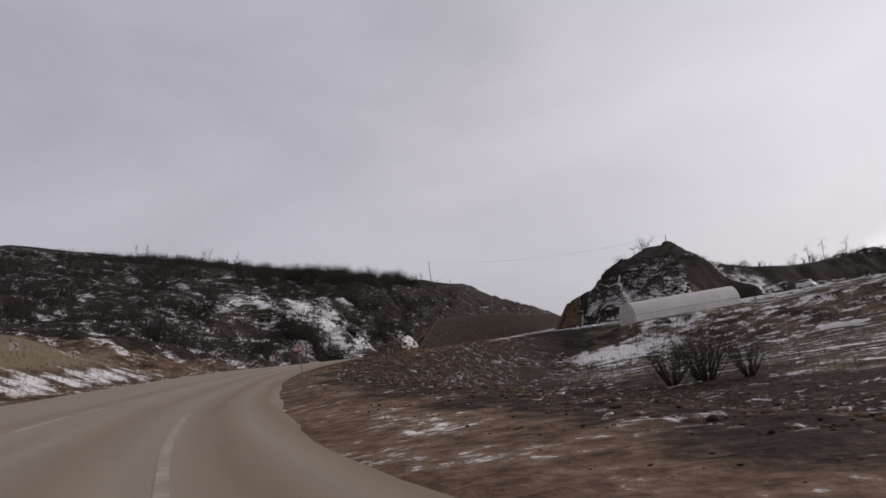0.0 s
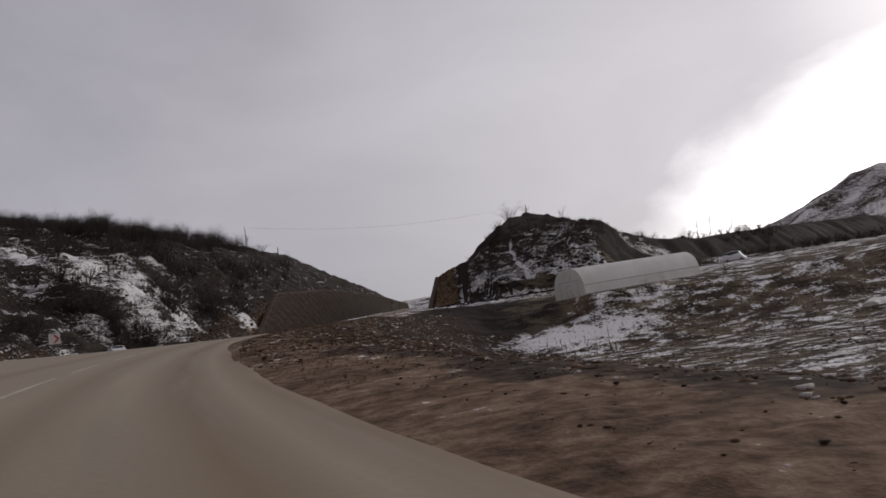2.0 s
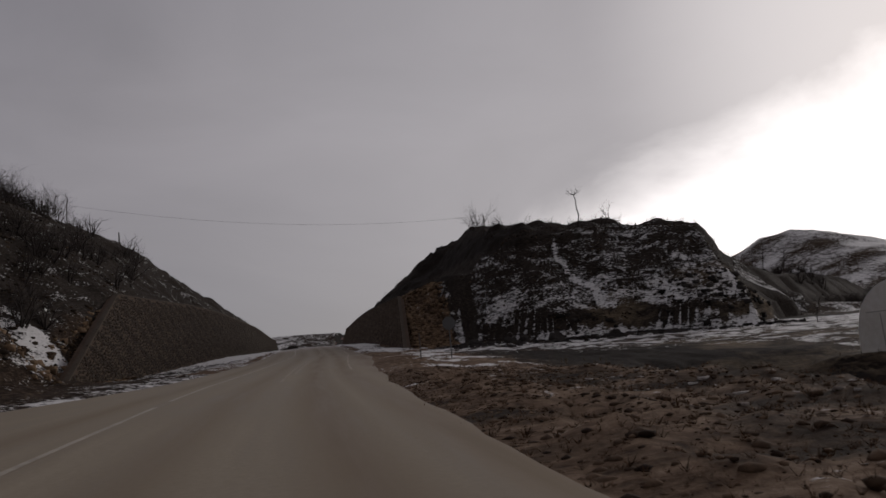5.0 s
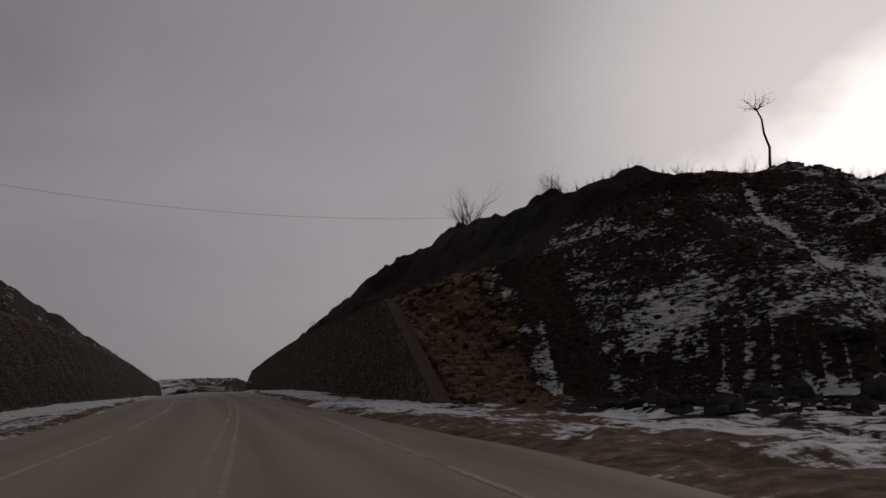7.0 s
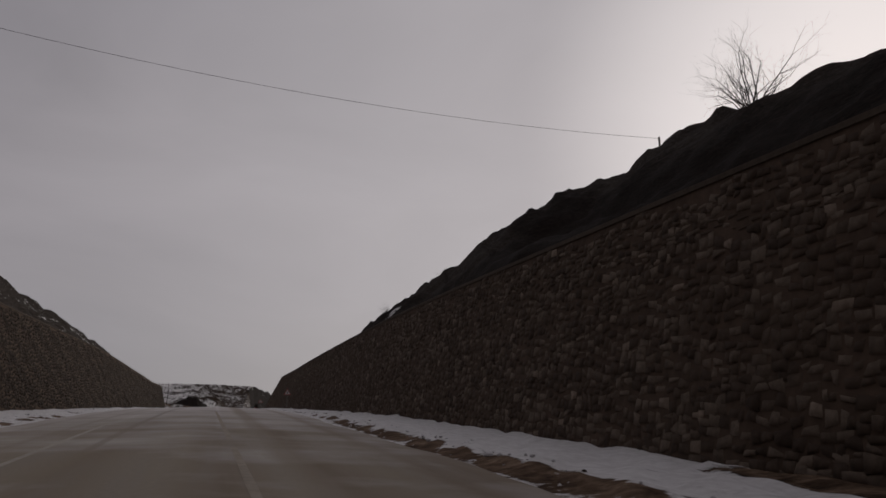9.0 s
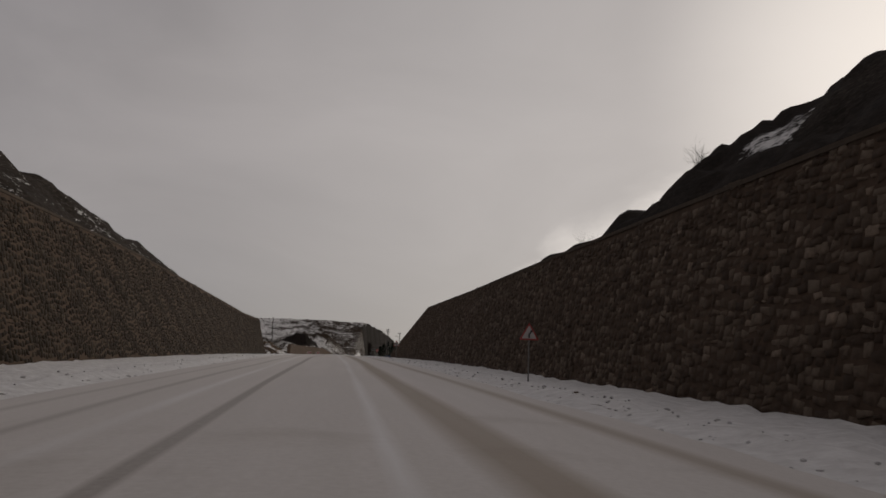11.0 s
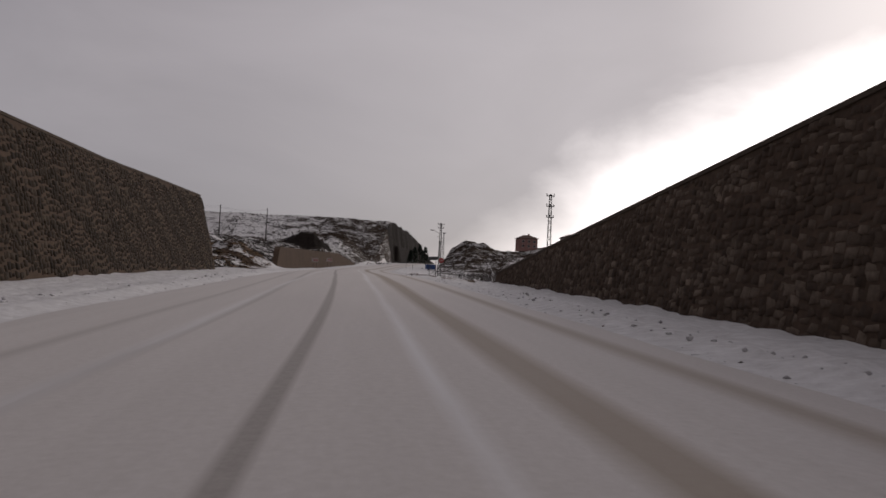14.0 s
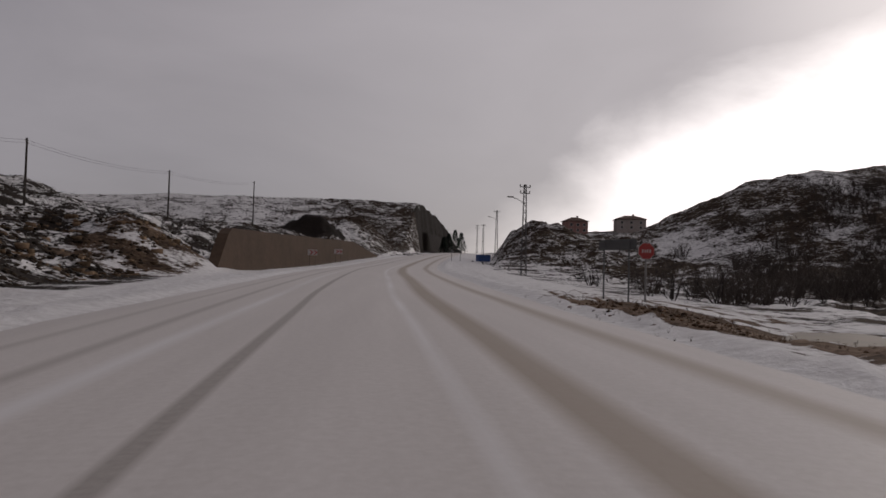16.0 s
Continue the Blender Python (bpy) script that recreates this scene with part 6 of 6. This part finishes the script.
# blue skip and puddle at the second junction
M_BLUE = simple("faded_blue_steel", (0.03, 0.07, 0.20), 0.6, 0.1, 5.0, 0.3)
t = thing("blue_container", "small faded blue steel container by the roadside", "container")
bm = bmesh.new()
box(bm, (2.4, 1.6, 1.2), (0, 0, 0.75), 0, 0.05)
body = part("body", bm, M_BLUE, t)
for x in (-1.2, -0.4, 0.4, 1.2):
    bm = bmesh.new()
    box(bm, (0.08, 1.68, 1.2), (x, 0, 0.75))
    part("rib", bm, M_BLUE, body)
bm = bmesh.new()
box(bm, (2.5, 1.7, 0.1), (0, 0, 1.4), 0, 0.03)
part("lid", bm, M_BLUE, t)
stand(t, 22.6, 690, 12)

M_PUDDLE = simple("muddy_meltwater", (0.15, 0.108, 0.066), 0.6, 0, 1.0, 0.2)
bm = bmesh.new()
ring = []
for k in range(28):
    a = 6.2832 * k / 28
    q = 1 + 0.22 * math.sin(3 * a + 1) + 0.1 * math.sin(7 * a)
    ring.append(bm.verts.new((5.2 * q * math.cos(a), 2.2 * q * math.sin(a), 0)))
bm.faces.new(ring)
got = bmesh.ops.extrude_face_region(bm, geom=list(bm.faces))
bmesh.ops.translate(bm, verts=[v for v in got["geom"] if isinstance(v, bmesh.types.BMVert)], vec=(0, 0, 0.25))
bmesh.ops.recalc_face_normals(bm, faces=bm.faces)
t = tagged(part("puddle", bm, M_PUDDLE), "brown meltwater puddle in the trampled snow", "puddle", kind="structure")
t.matrix_basis = Matrix.Translation((PUD_X, PUD_Y, 38.74)) @ Matrix.Rotation(radians(63), 4, "Z") @ Matrix.Diagonal((0.98, 0.85, 1, 1))

# thin vine stakes in the snowy field below the greenhouse
rng = np.random.RandomState(31)
for k in range(18):
    t = thing("vine_stake", "thin grey wooden stake standing in the snowy field", "stake", "vine stakes")
    bm = bmesh.new()
    tube(bm, [(0, 0, -0.2), (0.03, 0.01, 0.6), (0.02, 0.04, 1.1 + 0.3 * rng.rand())], [0.035, 0.03, 0.025], 6)
    part("shaft", bm, M_WOOD, t)
    bm = bmesh.new()
    tube(bm, [(0.03, 0.01, 0.5), (0.12 * rng.normal(), 0.2, 0.75), (0.25 * rng.normal(), 0.4, 0.95)], [0.02, 0.015, 0.008], 5)
    part("vine", bm, M_BARK, t)
    stand(t, 34 + 3.2 * (k % 6) + rng.normal(0, 0.5), 166 + 5.5 * (k // 6) + 0.5 * (k % 6) + rng.normal(0, 0.6), 60 * k)


def stone_blocks(foot, top, height, y0, y1, seed, row=0.29, wide=0.42):
    """Corners of rubble stones laid in uneven courses on a battered face: arrays of (n, 8, 3), with y and height of each."""
    r = np.random.RandomState(seed)
    side = 1 if top > foot else -1
    slope = (top - foot) / 8.0
    quads = []
    h = -0.5
    while h < 9.8:
        rh = row * (0.72 + 0.56 * r.rand())
        n = int((y1 - y0) / wide) + 2
        cuts = y0 + np.cumsum(wide * (0.6 + 0.85 * r.rand(n)))
        a, b = cuts[:-1], cuts[1:]
        m = (a + b) / 2
        top_here = np.interp(m, R_Y if side > 0 else L_Y, R_H if side > 0 else L_H)
        ok = (h + rh < top_here + 0.02) & (b < y1)
        a, b = a[ok], b[ok]
        k = len(a)
        g = 0.012 + 0.025 * r.rand(k, 4)
        ya, yb = a + g[:, 0], b - g[:, 1]
        wave = 0.16 * np.sin(m[ok] * 0.9 + h * 2.1) + 0.10 * np.sin(m[ok] * 2.3 + h)
        za, zb = h + wave + g[:, 2] + 0.10 * (r.rand(k) - 0.5), h + wave + rh - g[:, 3] + 0.12 * (r.rand(k) - 0.5)
        low = np.stack([np.stack([ya, za], -1), np.stack([yb, za], -1), np.stack([yb, zb], -1), np.stack([ya, zb], -1)], 1)
        low = low + (r.rand(k, 4, 2) - 0.5) * 0.15
        mid = low.mean(1, keepdims=True)
        high = mid + (low - mid) * (0.74 + 0.18 * r.rand(k, 1, 1)) + (r.rand(k, 4, 2) - 0.5) * 0.05
        proud = 0.018 + 0.042 * r.rand(k, 1) ** 2 + 0.014 * r.rand(k, 4)
        yy = np.concatenate([low[..., 0], high[..., 0]], 1)
        hh = np.concatenate([low[..., 1], high[..., 1]], 1)
        out = np.concatenate([np.full((k, 4), -0.02), proud], 1)
        xx = foot + slope * hh - side * out + (OFF_R(yy) if side > 0 else -OFF_L(yy))
        quads.append(np.stack([xx, yy, z_at(yy) + hh], -1))
        h += rh
    return np.concatenate(quads)


BLOCK_FACES = np.array([(4, 5, 6, 7), (0, 1, 5, 4), (1, 2, 6, 5), (2, 3, 7, 6), (3, 0, 4, 7)])


def lay_stones(wall, blocks, mat, side, near, label):
    """The stones of one stretch become parts of the wall one by one; the rest of the facing is joined."""
    faces_ = BLOCK_FACES if side < 0 else BLOCK_FACES[:, ::-1]
    mid = blocks.mean(1)
    rel = mid[:, 2] - z_at(mid[:, 1])
    pick = np.where((mid[:, 1] > near[0]) & (mid[:, 1] < near[1]) & (rel < near[2]))[0][:300]
    rest = np.setdiff1d(np.arange(len(blocks)), pick)
    v = blocks[rest].reshape(-1, 3)
    f = (np.arange(len(rest))[:, None, None] * 8 + faces_[None]).reshape(-1, 4)
    me = bpy.data.meshes.new("stone_facing")
    me.vertices.add(len(v))
    me.vertices.foreach_set("co", v.ravel())
    me.loops.add(f.size)
    me.loops.foreach_set("vertex_index", f.ravel())
    me.polygons.add(len(f))
    me.polygons.foreach_set("loop_start", np.arange(0, f.size, 4))
    me.update(calc_edges=True)
    tagged(part("stone_facing", me, mat, wall, label), kind="stuff")
    for i in pick:
        c = mid[i]
        me = mesh_from("stone", blocks[i] - c, faces_)
        ob = part("stone", me, mat, wall)
        ob.location = c


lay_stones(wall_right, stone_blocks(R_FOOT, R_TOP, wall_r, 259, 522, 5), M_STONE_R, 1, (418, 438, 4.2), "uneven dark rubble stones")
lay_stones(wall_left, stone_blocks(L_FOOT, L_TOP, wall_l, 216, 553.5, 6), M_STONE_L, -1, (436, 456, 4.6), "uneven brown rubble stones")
